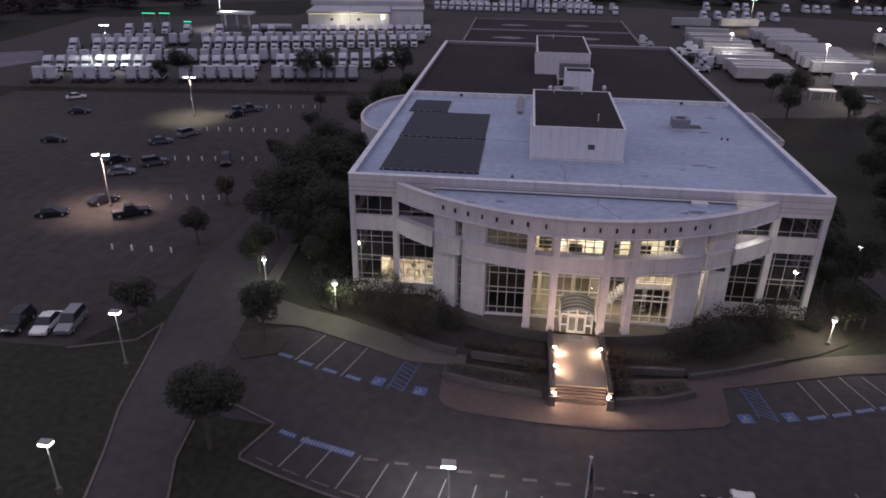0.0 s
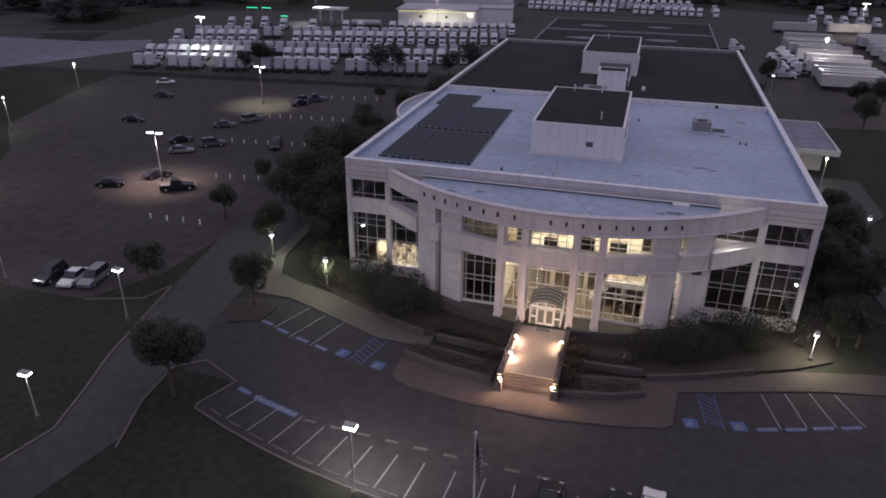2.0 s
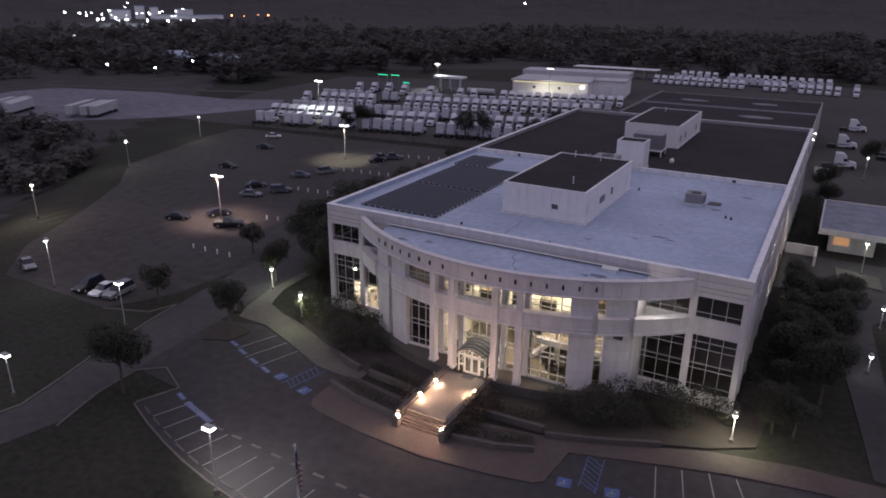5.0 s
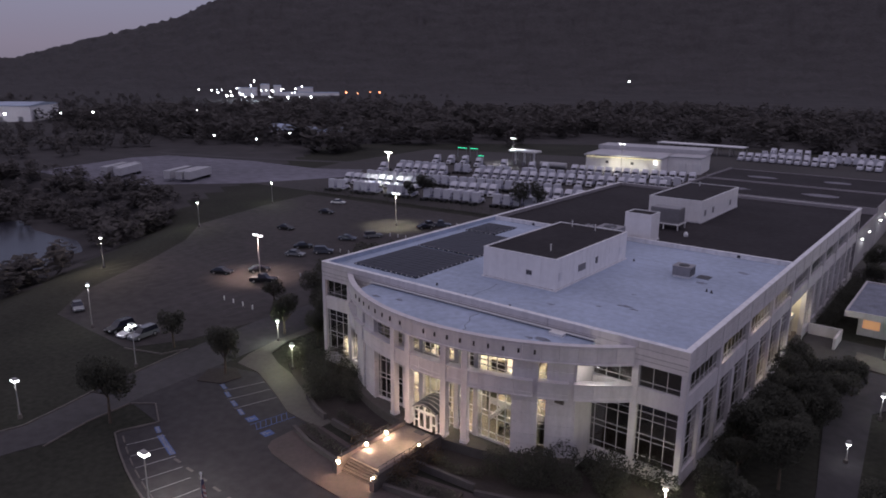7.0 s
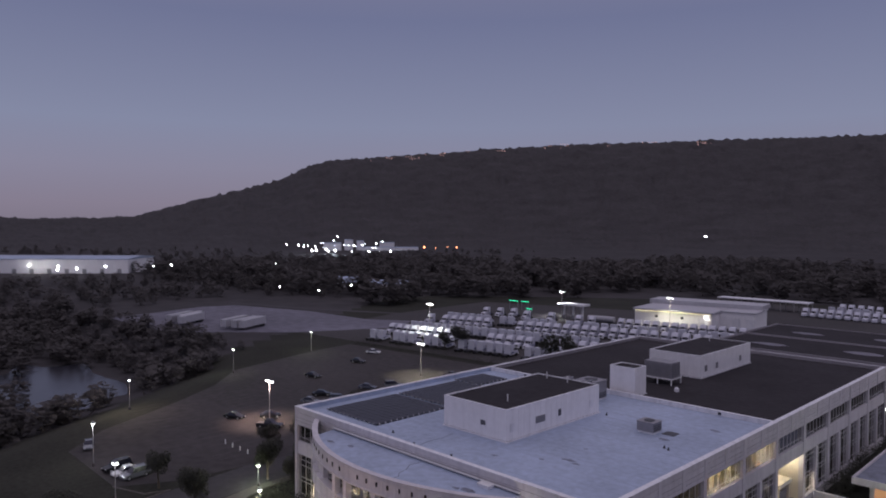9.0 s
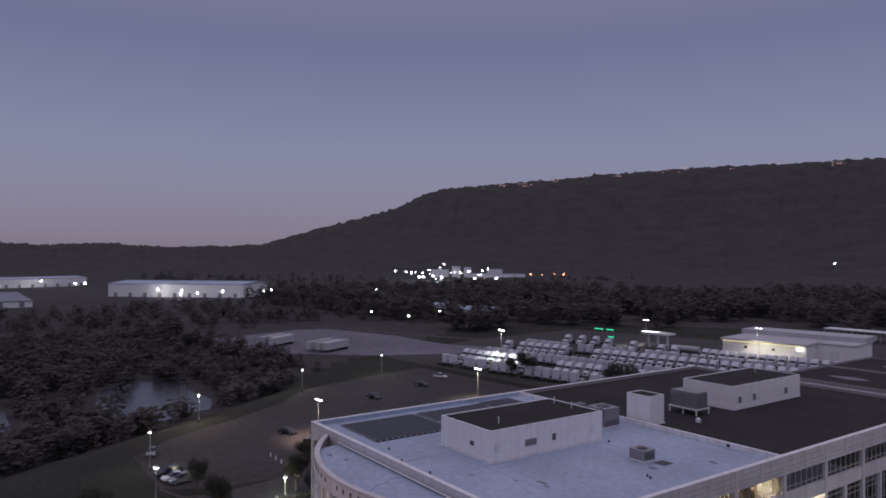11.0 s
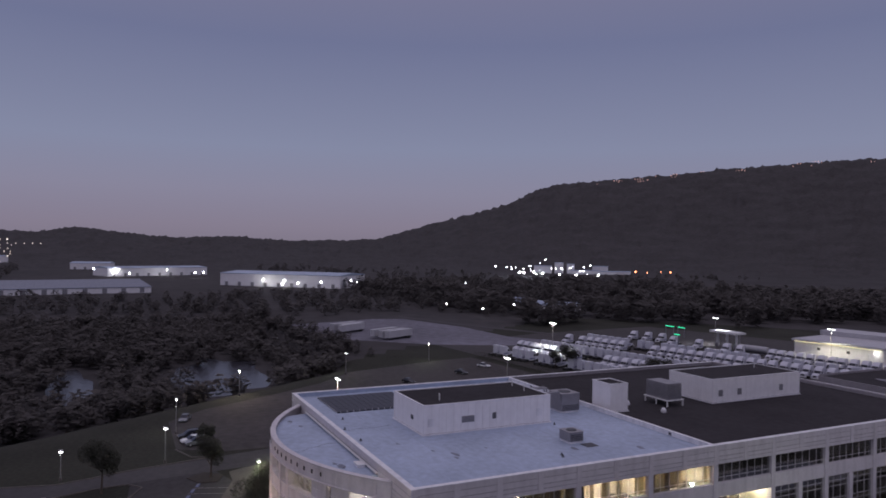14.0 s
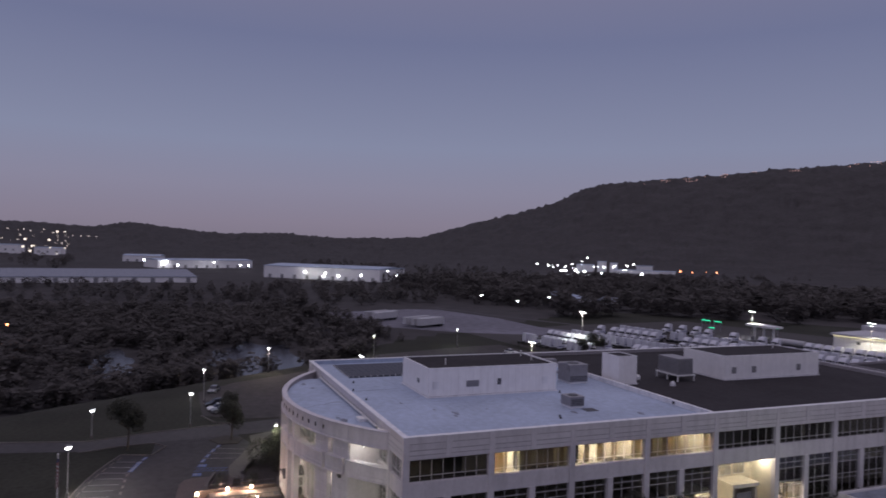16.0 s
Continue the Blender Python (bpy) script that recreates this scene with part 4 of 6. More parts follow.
for x0, x1, y, h in ((22.0, 23.4, -3.6, 1.3), (25.2, 26.6, -4.4, 1.0), (29.2, 30.6, -4.3, 1.5), (32.2, 34.0, -3.6, 1.1), (35.6, 36.6, -2.8, 1.6), (38.0, 39.5, -1.5, 1.2)):
    o = thing("storage_cabinet", "dark storage cabinet on the lit upper floor", "cabinet", (x0, y, 8.95 if y < 0.9 else 9.0))
    part("body", Mb().box(0, x1 - x0, 0, 0.5, 0, h), DESK, o)
    part("top", Mb().box(-0.03, x1 - x0 + 0.03, -0.03, 0.53, h, h + 0.04), BLIND, o)
block("core_wall_east", 47.6, 47.8, 9.3, 97.0, 1.3, 12.6, material=CREAM)
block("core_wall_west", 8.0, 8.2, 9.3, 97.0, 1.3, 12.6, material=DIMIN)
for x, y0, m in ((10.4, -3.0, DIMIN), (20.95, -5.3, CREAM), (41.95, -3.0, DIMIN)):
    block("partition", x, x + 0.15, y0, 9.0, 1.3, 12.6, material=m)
block("partition_west", 3.3, 3.4, 0.9, 9.0, 1.3, 4.4, material=CREAM)
block("office_back_west", 3.4, 10.4, 8.8, 9.0, 1.3, 4.4, material=CREAM)
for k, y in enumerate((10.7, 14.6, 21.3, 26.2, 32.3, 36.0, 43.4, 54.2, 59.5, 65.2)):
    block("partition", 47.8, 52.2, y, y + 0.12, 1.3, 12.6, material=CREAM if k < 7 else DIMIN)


def ceiling_light(x0, x1, y0, y1, z, m=PANELL, nx=2, ny=2):
    for i in range(nx):
        for j in range(ny):
            cx, cy = x0 + (x1 - x0) * (i + 0.5) / nx, y0 + (y1 - y0) * (j + 0.5) / ny
            f = part("ceiling_light", Mb().box(cx - 0.65, cx + 0.65, cy - 0.35, cy + 0.35, z - 0.06, z), WHITEM, office)
            part("diffuser", Mb().box(cx - 0.6, cx + 0.6, cy - 0.3, cy + 0.3, z - 0.08, z - 0.065), m, f)


ceiling_light(21.6, 41, -4.9, 0.5, 7.7, PANELL, 6, 2)
ceiling_light(22, 41, -5, 8, 12.5, PANELL, 6, 2)
ceiling_light(12, 20, -3, 7, 12.5, PANELD, 2, 2)
ceiling_light(12, 20, -3, 7, 8.25, PANELD, 2, 1)
ceiling_light(3.6, 10, 1.2, 8, 4.4, PANELL, 4, 3)
ceiling_light(43, 47, 1.0, 8, 12.5, PANELD, 1, 1)
for y0, y1 in ((10.9, 14.5), (21.5, 26.1), (26.4, 32.2), (36.2, 43.3)):
    ceiling_light(48.2, 51.5, y0, y1, 12.5, PANELL, 2, 2)
for y0, y1 in ((14.8, 21.2), (32.5, 35.9)):
    ceiling_light(48.2, 51.5, y0, y1, 12.5, PANELD, 1, 2)
for y0, y1 in ((26.4, 32.2), (32.5, 35.9), (36.2, 43.3), (54.4, 59.4)):
    ceiling_light(48.2, 51.5, y0, y1, 4.4, PANELL, 2, 2)
brnd = random.Random(7)
for y0, y1, z0, z1, dens in ((11.2, 20.9, 10.2, 12.5, 0.75), (21.9, 32.0, 10.2, 12.5, 0.6), (32.9, 43.0, 10.2, 12.5, 0.65), (26.9, 42.9, 1.7, 4.3, 0.5), (54.8, 59.2, 1.7, 4.3, 0.5)):
    y = y0
    while y < y1 - 0.5:
        w = brnd.uniform(0.35, 1.1)
        if brnd.random() < dens:
            part("window_blind", Mb().box(52.02, 52.06, y, min(y1, y + w), z0, z1), BLIND if brnd.random() < 0.75 else DESK, office)
        y += w + brnd.uniform(0.03, 0.3)
# Unseen light added under the canopy to brighten the white entrance frame.
ceiling_light(25.4, 27.4, -7.6, -6.8, 3.9, PANELL, 1, 1)
fl_ = thing("flood_light", "small bright downlight under the fascia lip", "flood light", (*onarc(36.6, RO - 0.3), 12.14))
part("body", Mb().box(-0.14, 0.14, -0.12, 0.12, 0, 0.22), DARKM, fl_)
part("lens", Mb().box(-0.11, 0.11, -0.09, 0.09, -0.03, 0), LAMPW, fl_)
bulb(fl_, (0, 0.1, -0.45), 120, (1, 0.93, 0.8), radius=0.04)
# lobby stair, screen and desks
st = Mb()
for i in range(11):
    st.box(30.5 + 0.32 * i, 30.9 + 0.32 * i, -1.5, 0.4, 1.3 + 0.34 * i, 1.62 + 0.34 * i)
solid("lobby_stair", st, COPE, "pale stair in the lit lobby", "stair")
solid("wall_screen", Mb().box(25.0, 26.6, 1.9, 1.98, 5.6, 6.4).box(24.95, 26.65, 1.98, 2.5, 5.55, 6.45), (SIGNL,), "bright screen hung over the lobby", "screen")


def desk(x, y, z=1.3):
    o = thing("desk", "dark office desk with a monitor", "desk", (x, y, z), 0, "desks in the lit rooms")
    part("desktop", Mb().box(-0.8, 0.8, -0.4, 0.4, 0.7, 0.75), DESK, o)
    for sx in (-0.74, 0.68):
        part("leg_panel", Mb().box(sx, sx + 0.06, -0.38, 0.38, 0, 0.7), DESK, o)
    part("monitor", Mb().box(-0.3, 0.3, 0.05, 0.1, 0.95, 1.35).box(-0.04, 0.04, 0.06, 0.1, 0.75, 0.95), DESK, o)


for x, y in ((4.8, 3), (7, 3), (9, 3), (5.5, 6), (8, 6), (34, -3), (36.5, -2.5), (33, 0.5), (38, 0.5)):
    desk(x, y)

# semicircular bay on the west side
bay = Mb()
for i in range(24):
    a, b = math.pi / 2 + math.pi * i / 24, math.pi / 2 + math.pi * (i + 1) / 24
    q = lambda t, r: (r * 0.62 * math.cos(t), 46.5 + r * math.sin(t))
    ring = [q(a, 14), q(b, 14), q(b, 13.3), q(a, 13.3)]
    bay.hexa([(*p, 0) for p in reversed(ring)], [(*p, 10.8) for p in reversed(ring)])
part("west_bay_wall", bay, STONE, office)
part("west_bay_roof", Mb().prism([(13.3 * 0.62 * math.cos(math.pi / 2 + math.pi * i / 24), 46.5 + 13.3 * math.sin(math.pi / 2 + math.pi * i / 24)) for i in range(25)], 9.8, 10.2), ROOFW, office)
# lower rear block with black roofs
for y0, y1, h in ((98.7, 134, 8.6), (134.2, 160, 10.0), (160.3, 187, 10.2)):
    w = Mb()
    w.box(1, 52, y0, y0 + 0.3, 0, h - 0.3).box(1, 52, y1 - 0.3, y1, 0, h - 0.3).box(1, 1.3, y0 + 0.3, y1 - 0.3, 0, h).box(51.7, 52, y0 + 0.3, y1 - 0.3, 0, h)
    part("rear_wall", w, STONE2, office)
    block("rear_roof", 1.3, 51.7, y0 + 0.3, y1 - 0.3, h - 1.2, h - 0.5, material=ROOFB)
prnd = random.Random(2)
for x, y in ((14, 145), (37, 147), (15, 172), (36, 174)):
    z = 9.5 if y < 160 else 9.7
    pts = [(x + 4.5 * prnd.uniform(0.8, 1.2) * math.cos(t * 0.42), y + 2.2 * prnd.uniform(0.8, 1.2) * math.sin(t * 0.42)) for t in range(15)]
    part("roof_puddle", Mb().prism(pts, z, z + 0.02), mat("wet_roof_patch", (0.16, 0.15, 0.18), 0.5, var=0.2, big=0.3), office)

# ---- on the roof ----
def penthouse(x0, x1, y0, y1, z1, name, label):
    o = thing(name, label, "roof housing", (0, 0, 0))
    part("core", Mb().box(x0 + 0.06, x1 - 0.06, y0 + 0.06, y1 - 0.06, ROOF, z1 - 0.1), STONE2, o)
    za, zb = ROOF + 0.2, z1
    for a, b, fixed, ax in ((x0, x1, y0, "y"), (x0, x1, y1, "y"), (y0 + 0.07, y1 - 0.07, x0, "x"), (y0 + 0.07, y1 - 0.07, x1, "x")):
        k = max(1, round((b - a) / 1.15))
        for i in range(k):
            u, v = a + (b - a) * i / k + 0.012, a + (b - a) * (i + 1) / k - 0.012
            s = 0.06
            if ax == "y":
                bb = (u, v, fixed, fixed + s, za, zb) if fixed == y0 else (u, v, fixed - s, fixed, za, zb)
            else:
                bb = (fixed, fixed + s, u, v, za, zb) if fixed == x0 else (fixed - s, fixed, u, v, za, zb)
            part("siding_panel", Mb().box(*bb), SIDING, o)
    part("roof", Mb().box(x0 + 0.25, x1 - 0.25, y0 + 0.25, y1 - 0.25, z1 - 0.1, z1 - 0.04), ROOFB, o, "black flat roof")
    c = Mb()
    c.box(x0 - 0.03, x1 + 0.03, y0 - 0.03, y0 + 0.25, z1, z1 + 0.06).box(x0 - 0.03, x1 + 0.03, y1 - 0.25, y1 + 0.03, z1, z1 + 0.06).box(x0 - 0.03, x0 + 0.25, y0 + 0.25, y1 - 0.25, z1 - 0.1, z1 + 0.06).box(x1 - 0.25, x1 + 0.03, y0 + 0.25, y1 - 0.25, z1 - 0.1, z1 + 0.06)
    part("coping", c, COPE, o)
    part("base_flashing", Mb().box(x0 - 0.15, x1 + 0.15, y0 - 0.15, y1 + 0.15, ROOF, ROOF + 0.14), COPE, o)
    return o


def louver(parent, at, w, h, axis):
    """A framed vent with slats, on a wall that faces -y or +x."""
    f, s = Mb(), Mb()
    if axis == "y":
        f.box(at[0] - w / 2, at[0] + w / 2, at[1] - 0.06, at[1], at[2] - h / 2, at[2] + h / 2)
    else:
        f.box(at[0], at[0] + 0.06, at[1] - w / 2, at[1] + w / 2, at[2] - h / 2, at[2] + h / 2)
    v = part("vent", f, DARKM if w < 1.5 else GREYM, parent)
    k = max(3, int(h / 0.16))
    for i in range(k):
        z = at[2] - h / 2 + (i + 0.3) * h / k
        if axis == "y":
            s.box(at[0] - w / 2 + 0.05, at[0] + w / 2 - 0.05, at[1] - 0.1, at[1] - 0.06, z, z + 0.06)
        else:
            s.box(at[0] + 0.06, at[0] + 0.1, at[1] - w / 2 + 0.05, at[1] + w / 2 - 0.05, z, z + 0.06)
    part("slats", s, GREYM, v)


ph = penthouse(20.75, 31.97, 10.65, 31.6, 18.65, "stair_penthouse", "pale panelled roof housing with a black roof on the white membrane")
louver(ph, (28.0, 10.65, 16.35), 0.8, 0.6, "y")
louver(ph, (31.97, 17.6, 16.3), 2.0, 0.9, "x")
louver(ph, (31.97, 21.9, 16.4), 0.6, 0.9, "x")
for y in (11.8, 29.6):
    part("access_hatch", Mb().box(31.97, 32.0, y - 0.5, y + 0.5, 15.7, 16.8), COPE, ph)
penthouse(26.0, 30.6, 44.0, 47.6, 19.05, "lift_housing", "small pale panelled lift housing on the black roof")
bp = penthouse(21.5, 31.75, 65.0, 87.0, 18.6, "rear_penthouse", "long pale panelled roof housing on the black roof")
for y in (67, 71.5, 82):
    part("access_hatch", Mb().box(31.75, 31.78, y - 0.5, y + 0.5, 15.6, 16.7), GREYM, bp)
plat = thing("steel_platform", "white steel service platform on legs", "platform")
part("deck", Mb().box(25.3, 31.0, 55.6, 59.4, 15.45, 15.6), WHITEM, plat)
for x, y in ((25.5, 55.8), (30.8, 55.8), (25.5, 59.2), (30.8, 59.2), (28.2, 55.8)):
    part("leg", Mb().box(x - 0.09, x + 0.09, y - 0.09, y + 0.09, ROOF, 15.45), WHITEM, plat)
mech = thing("louvred_screen", "grey louvred plant housing on the white platform", "plant screen", (0, 0, 0))
part("housing", Mb().box(25.6, 30.7, 56.0, 59.0, 15.6, 18.3), GREYM, mech)
for i in range(12):
    part("slat", Mb().box(25.55, 30.75, 55.92, 56.0, 15.7 + 0.21 * i, 15.82 + 0.21 * i), GREYM, mech)
    part("slat", Mb().box(30.7, 30.78, 56.05, 58.95, 15.7 + 0.21 * i, 15.82 + 0.21 * i), GREYM, mech)


def rooftop_unit(x, y, w, d, h, label):
    o = thing("rooftop_unit", label, "rooftop unit", (x, y, ROOF))
    part("curb", Mb().box(-w / 2 + 0.1, w / 2 - 0.1, -d / 2 + 0.1, d / 2 - 0.1, 0, 0.3), COPE, o)
    part("cabinet", Mb().box(-w / 2, w / 2, -d / 2, d / 2, 0.3, h), GREYM, o)
    part("lid", Mb().box(-w / 2 - 0.06, w / 2 + 0.06, -d / 2 - 0.06, d / 2 + 0.06, h, h + 0.07), GREYM, o)
    part("fan_ring", Mb().rod((0, 0, h + 0.07), (0, 0, h + 0.16), min(w, d) * 0.32, min(w, d) * 0.3, 14), DARKM, o)
    for i in range(4):
        part("grille_slat", Mb().box(w / 2, w / 2 + 0.03, -d / 2 + 0.15, d / 2 - 0.15, 0.45 + 0.22 * i, 0.55 + 0.22 * i), DARKM, o)
    return o


rooftop_unit(42.0, 28.2, 2.4, 2.2, 1.5, "grey rooftop cooling unit on a white curb")
rooftop_unit(26.2, 38.2, 3.6, 3.4, 3.0, "large grey cooling unit beside the roof housing")
pad = thing("roof_pad", "dark rubber pad beside the cooling unit", "pad")
part("mat", Mb().box(43.6, 45.3, 28.5, 30.3, ROOF + 0.014, ROOF + 0.05), DARKM, pad)
duct = thing("pipe_loop", "grey insulated pipes looping over the roof", "pipes")
for x in (23.4, 24.1, 27.6):
    part("pipe", Mb().rod((x, 33.0, ROOF), (x, 33.0, 17.9), 0.14).rod((x, 33.0, 17.9), (x, 36.2, 17.9), 0.14).rod((x, 36.2, 17.9), (x, 36.2, 16.8), 0.14), GREYM, duct)
tray = thing("pipe_tray", "grey pipe tray along the white roof", "pipes")
part("tray", Mb().box(18.6, 19.4, 33, 42.5, ROOF + 0.15, ROOF + 0.45), GREYM, tray)
for y in (33.5, 37.5, 42):
    part("foot", Mb().box(18.7, 19.3, y, y + 0.25, ROOF, ROOF + 0.15), DARKM, tray)
for x, y in ((18.6, 3.3), (24.4, 1.8), (30.8, 2.0), (46.8, 23.3), (47.5, 23.0), (33.4, 31.4)):
    o = thing("vent_pipe", "short dark vent pipe through the roof", "vent pipe", (x, y, ROOF), 0, "vent pipes on the roof")
    part("pipe", Mb().rod((0, 0, 0), (0, 0, 0.32), 0.1, 0.1, 10), DARKM, o)
    part("boot", Mb().rod((0, 0, 0), (0, 0, 0.1), 0.22, 0.12, 10), DARKM, o)
for x, y in ((24, 71 - 20), (27, 50.6), (33.5, 52.5)):
    o = thing("roof_fan", "small pale mushroom fan on the black roof", "roof fan", (x, y, ROOF), 0, "small fans on the black roof")
    part("curb", Mb().box(-0.3, 0.3, -0.3, 0.3, 0, 0.4), COPE, o)
    part("hood", Mb().rod((0, 0, 0.4), (0, 0, 0.75), 0.42, 0.2, 12), COPE, o)
for x, y, z in ((23.8, 29.8, 18.61), (27.8, 29.5, 18.61), (28.9, 14.5, 18.61), (25, 83, 18.56)):
    o = thing("roof_stack", "thin pale vent stack on the roof housing", "vent pipe", (x, y, z - 0.05))
    part("pipe", Mb().rod((0, 0, 0), (0, 0, 0.9), 0.08, 0.08, 8), WHITEM, o)
    part("cap", Mb().rod((0, 0, 0.9), (0, 0, 1.0), 0.13, 0.1, 8), WHITEM, o)
# cracks and a drain line in the membranes
for pts, z in (([(24.4, 8.6), (24.8, 6.4), (24.6, 4.2), (25.0, 1.6)], ROOF), ([(28.2, -0.6), (28.0, -2.2), (28.9, -3.4), (29.2, -4.8), (30.0, -5.6), (29.9, -7.4)], 13.8), ([(15.6, 18.0), (17.5, 18.1), (20.6, 18.0)], ROOF)):
    ck = Mb()
    poly_path(pts, 0.09, z, z + 0.014, ck)
    solid("roof_crack", ck, STAIN, "thin dark crack line in the roof membrane", "crack", "structure")
# dark leaf-and-dirt stains on the membrane
srnd = random.Random(11)
for x, y, a, z in ((41.3, 11, 1.0, ROOF), (42.6, 10.5, 0.6, ROOF), (38.8, 9.0, 0.5, ROOF), (40.2, 16.0, 0.4, ROOF), (14.2, -3.6, 0.9, 13.8), (17.5, -2.8, 0.7, 13.8), (38.2, -3.0, 1.1, 13.8), (36.9, -3.4, 0.6, 13.8), (34, 6, 0.6, ROOF), (48, 35, 1.0, ROOF), (45, 26.6, 0.8, ROOF)):
    pts = [(x + a * srnd.uniform(0.5, 1.1) * math.cos(t * 0.449), y + a * 0.5 * srnd.uniform(0.4, 1.1) * math.sin(t * 0.449)) for t in range(14)]
    solid("roof_stain", Mb().prism(pts, z, z + 0.016), STAIN, "dark dirt stain on the white roof", "stain", "structure")
o = thing("roof_hatch", "white roof hatch beside the parapet", "hatch", (38.9, -0.9, 13.8))
part("curb", Mb().box(-0.8, 0.8, -0.45, 0.45, 0, 0.3), COPE, o)
part("lid", Mb().box(-0.86, 0.86, -0.5, 0.5, 0.3, 0.38), WHITEM, o)

SP = Mb().box(-0.955, 0.955, -0.512, 0.512, 0.0, 0.04).mesh("solar_panel", SOLAR)
SP2 = Mb().box(-0.1, 0.1, -0.04, 0.04, 0.0, 0.14).mesh("clamp", WHITEM)
for x0, y0, nx, ny in ((2.95, 3.7, 6, 13), (2.85, 17.9, 6, 13), (2.0, 31.8, 3, 7)):
    o = thing("solar_array", "dark low solar array laid on the white roof", "solar panels", (x0, y0, ROOF), 0, "solar arrays on the roof")
    for i in range(nx + 1):
        part("rail", Mb().box(i * 1.94 - 0.05, i * 1.94 + 0.05, 0, ny * 1.04, 0.0, 0.16), DARKM, o)
    for i in range(nx):
        for j in range(ny):
            p = new("solar_panel", SP)
            p.parent = o
            p.matrix_basis = pose(i * 1.94 + 0.97, j * 1.04 + 0.5, 0.17, -1, 0, 0)
    for j in range(ny):
        p = new("clamp", SP2)
        p.parent = o
        p.matrix_basis = pose(nx * 1.94 + 0.12, j * 1.04 + 0.5, 0.12)
    for i in range(nx * 2):
        p = new("clamp", SP2)
        p.parent = o
        p.matrix_basis = pose(i * 0.97 + 0.4, -0.1, 0.12, 0, 0, 90)

# ---- entrance walk with steps, side walls and step lights ----
slab("pavement_ramp", [(23.9, -18.0), (28.8, -18.0), (28.8, -8.4), (23.9, -8.4)], 1.33, RAMPC, "pale entrance terrace lit by step lights", "pavement")
slab("pavement_ramp_core", [(23.95, -17.95), (28.75, -17.95), (28.75, -8.5), (23.95, -8.5)], 1.02, CONC, "base of the entrance terrace", "pavement")
solid("ramp_base", Mb().box(23.95, 28.75, -17.9, -8.9, 0.1, 0.72), CONC, "concrete base of the terrace", "base", "structure")
stair = thing("entrance_steps", "broad concrete entrance steps lit from both sides", "steps", kind="structure")
for i in range(5):
    part("step", Mb().box(23.9, 28.8, -19.2 + 0.24 * i, -17.9, 0.1 + 0.2 * i, 0.16 + 0.2 * (i + 1)), PAVER, stair)
for x in (23.45, 28.85):
    o = thing("terrace_wall", "low pale wall beside the entrance terrace", "wall", kind="structure")
    part("wall", Mb().box(x, x + 0.4, -19.3, -8.9, 0, 1.75), WALLD, o)
    part("cap", Mb().box(x - 0.05, x + 0.45, -19.35, -8.9, 1.75, 1.83), WALLD, o)
    part("end_post", Mb().box(x - 0.12, x + 0.52, -19.95, -19.3, 0, 1.25), WALLD, o)
    r = Mb()
    for k in range(9):
        r.rod((x + 0.2, -18.9 + 1.2 * k, 1.83), (x + 0.2, -18.9 + 1.2 * k, 2.45), 0.03, 0.03, 6)
    r.rod((x + 0.2, -19, 2.45), (x + 0.2, -9.2, 2.45), 0.035, 0.035, 6)
    part("handrail", r, DARKM, o)
for x, y, z in ((23.75, -19.62, 1.37), (23.98, -15.6, 1.75), (23.98, -12.4, 1.75), (28.72, -12.2, 1.75), (28.95, -19.62, 1.37)):
    s = 1 if x < 26 else -1
    o = thing("step_light", "small glowing warm wall light by the steps", "wall light", (x, y, z), 0, "step lights")
    part("housing", Mb().box(-0.14, 0.14, -0.16, 0.16, -0.12, 0.14), DARKM, o)
    part("lens", Mb().box(0.14 * s - 0.05, 0.14 * s + 0.05, -0.13, 0.13, -0.1, 0.1).box(-0.1, 0.1, -0.12, 0.12, 0.14, 0.17), LAMPO, o)
    bulb(o, (0.5 * s, -0.25, 0.15), 290 if z > 1.5 else 330, (1, 0.62, 0.42), radius=0.12)
pw = Mb()
poly_path([(13, -16.6), (17, -17.8), (22.8, -18.6)], 0.4, 0.1, 0.75, pw)
poly_path([(29.6, -18.8), (34, -18.0), (37.4, -16.6)], 0.4, 0.1, 0.75, pw)
poly_path([(37.4, -13.8), (42, -12.2), (47.8, -9.6)], 0.4, 0.1, 0.7, pw)
poly_path([(8, -10.2), (11.5, -11.9), (14, -12.6)], 0.4, 0.1, 0.9, pw)
poly_path([(15.5, -12.8), (23.3, -13.6)], 0.4, 0.1, 0.9, pw)
poly_path([(29.4, -13.6), (37, -13.2)], 0.4, 0.1, 0.9, pw)
solid("planter_walls", pw, WALLD, "low pale planter walls before the facade", "wall", "structure")
slab("planting_bed", [(13.2, -16.4), (22.8, -18.4), (22.8, -16.2), (14, -14.6)], 0.5, MULCH, "raised planter strip beside the steps", "planting bed")
slab("planting_bed", [(29.7, -18.6), (37.2, -16.4), (36.6, -14.6), (29.7, -16.2)], 0.5, MULCH, "raised planter strip beside the steps", "planting bed")

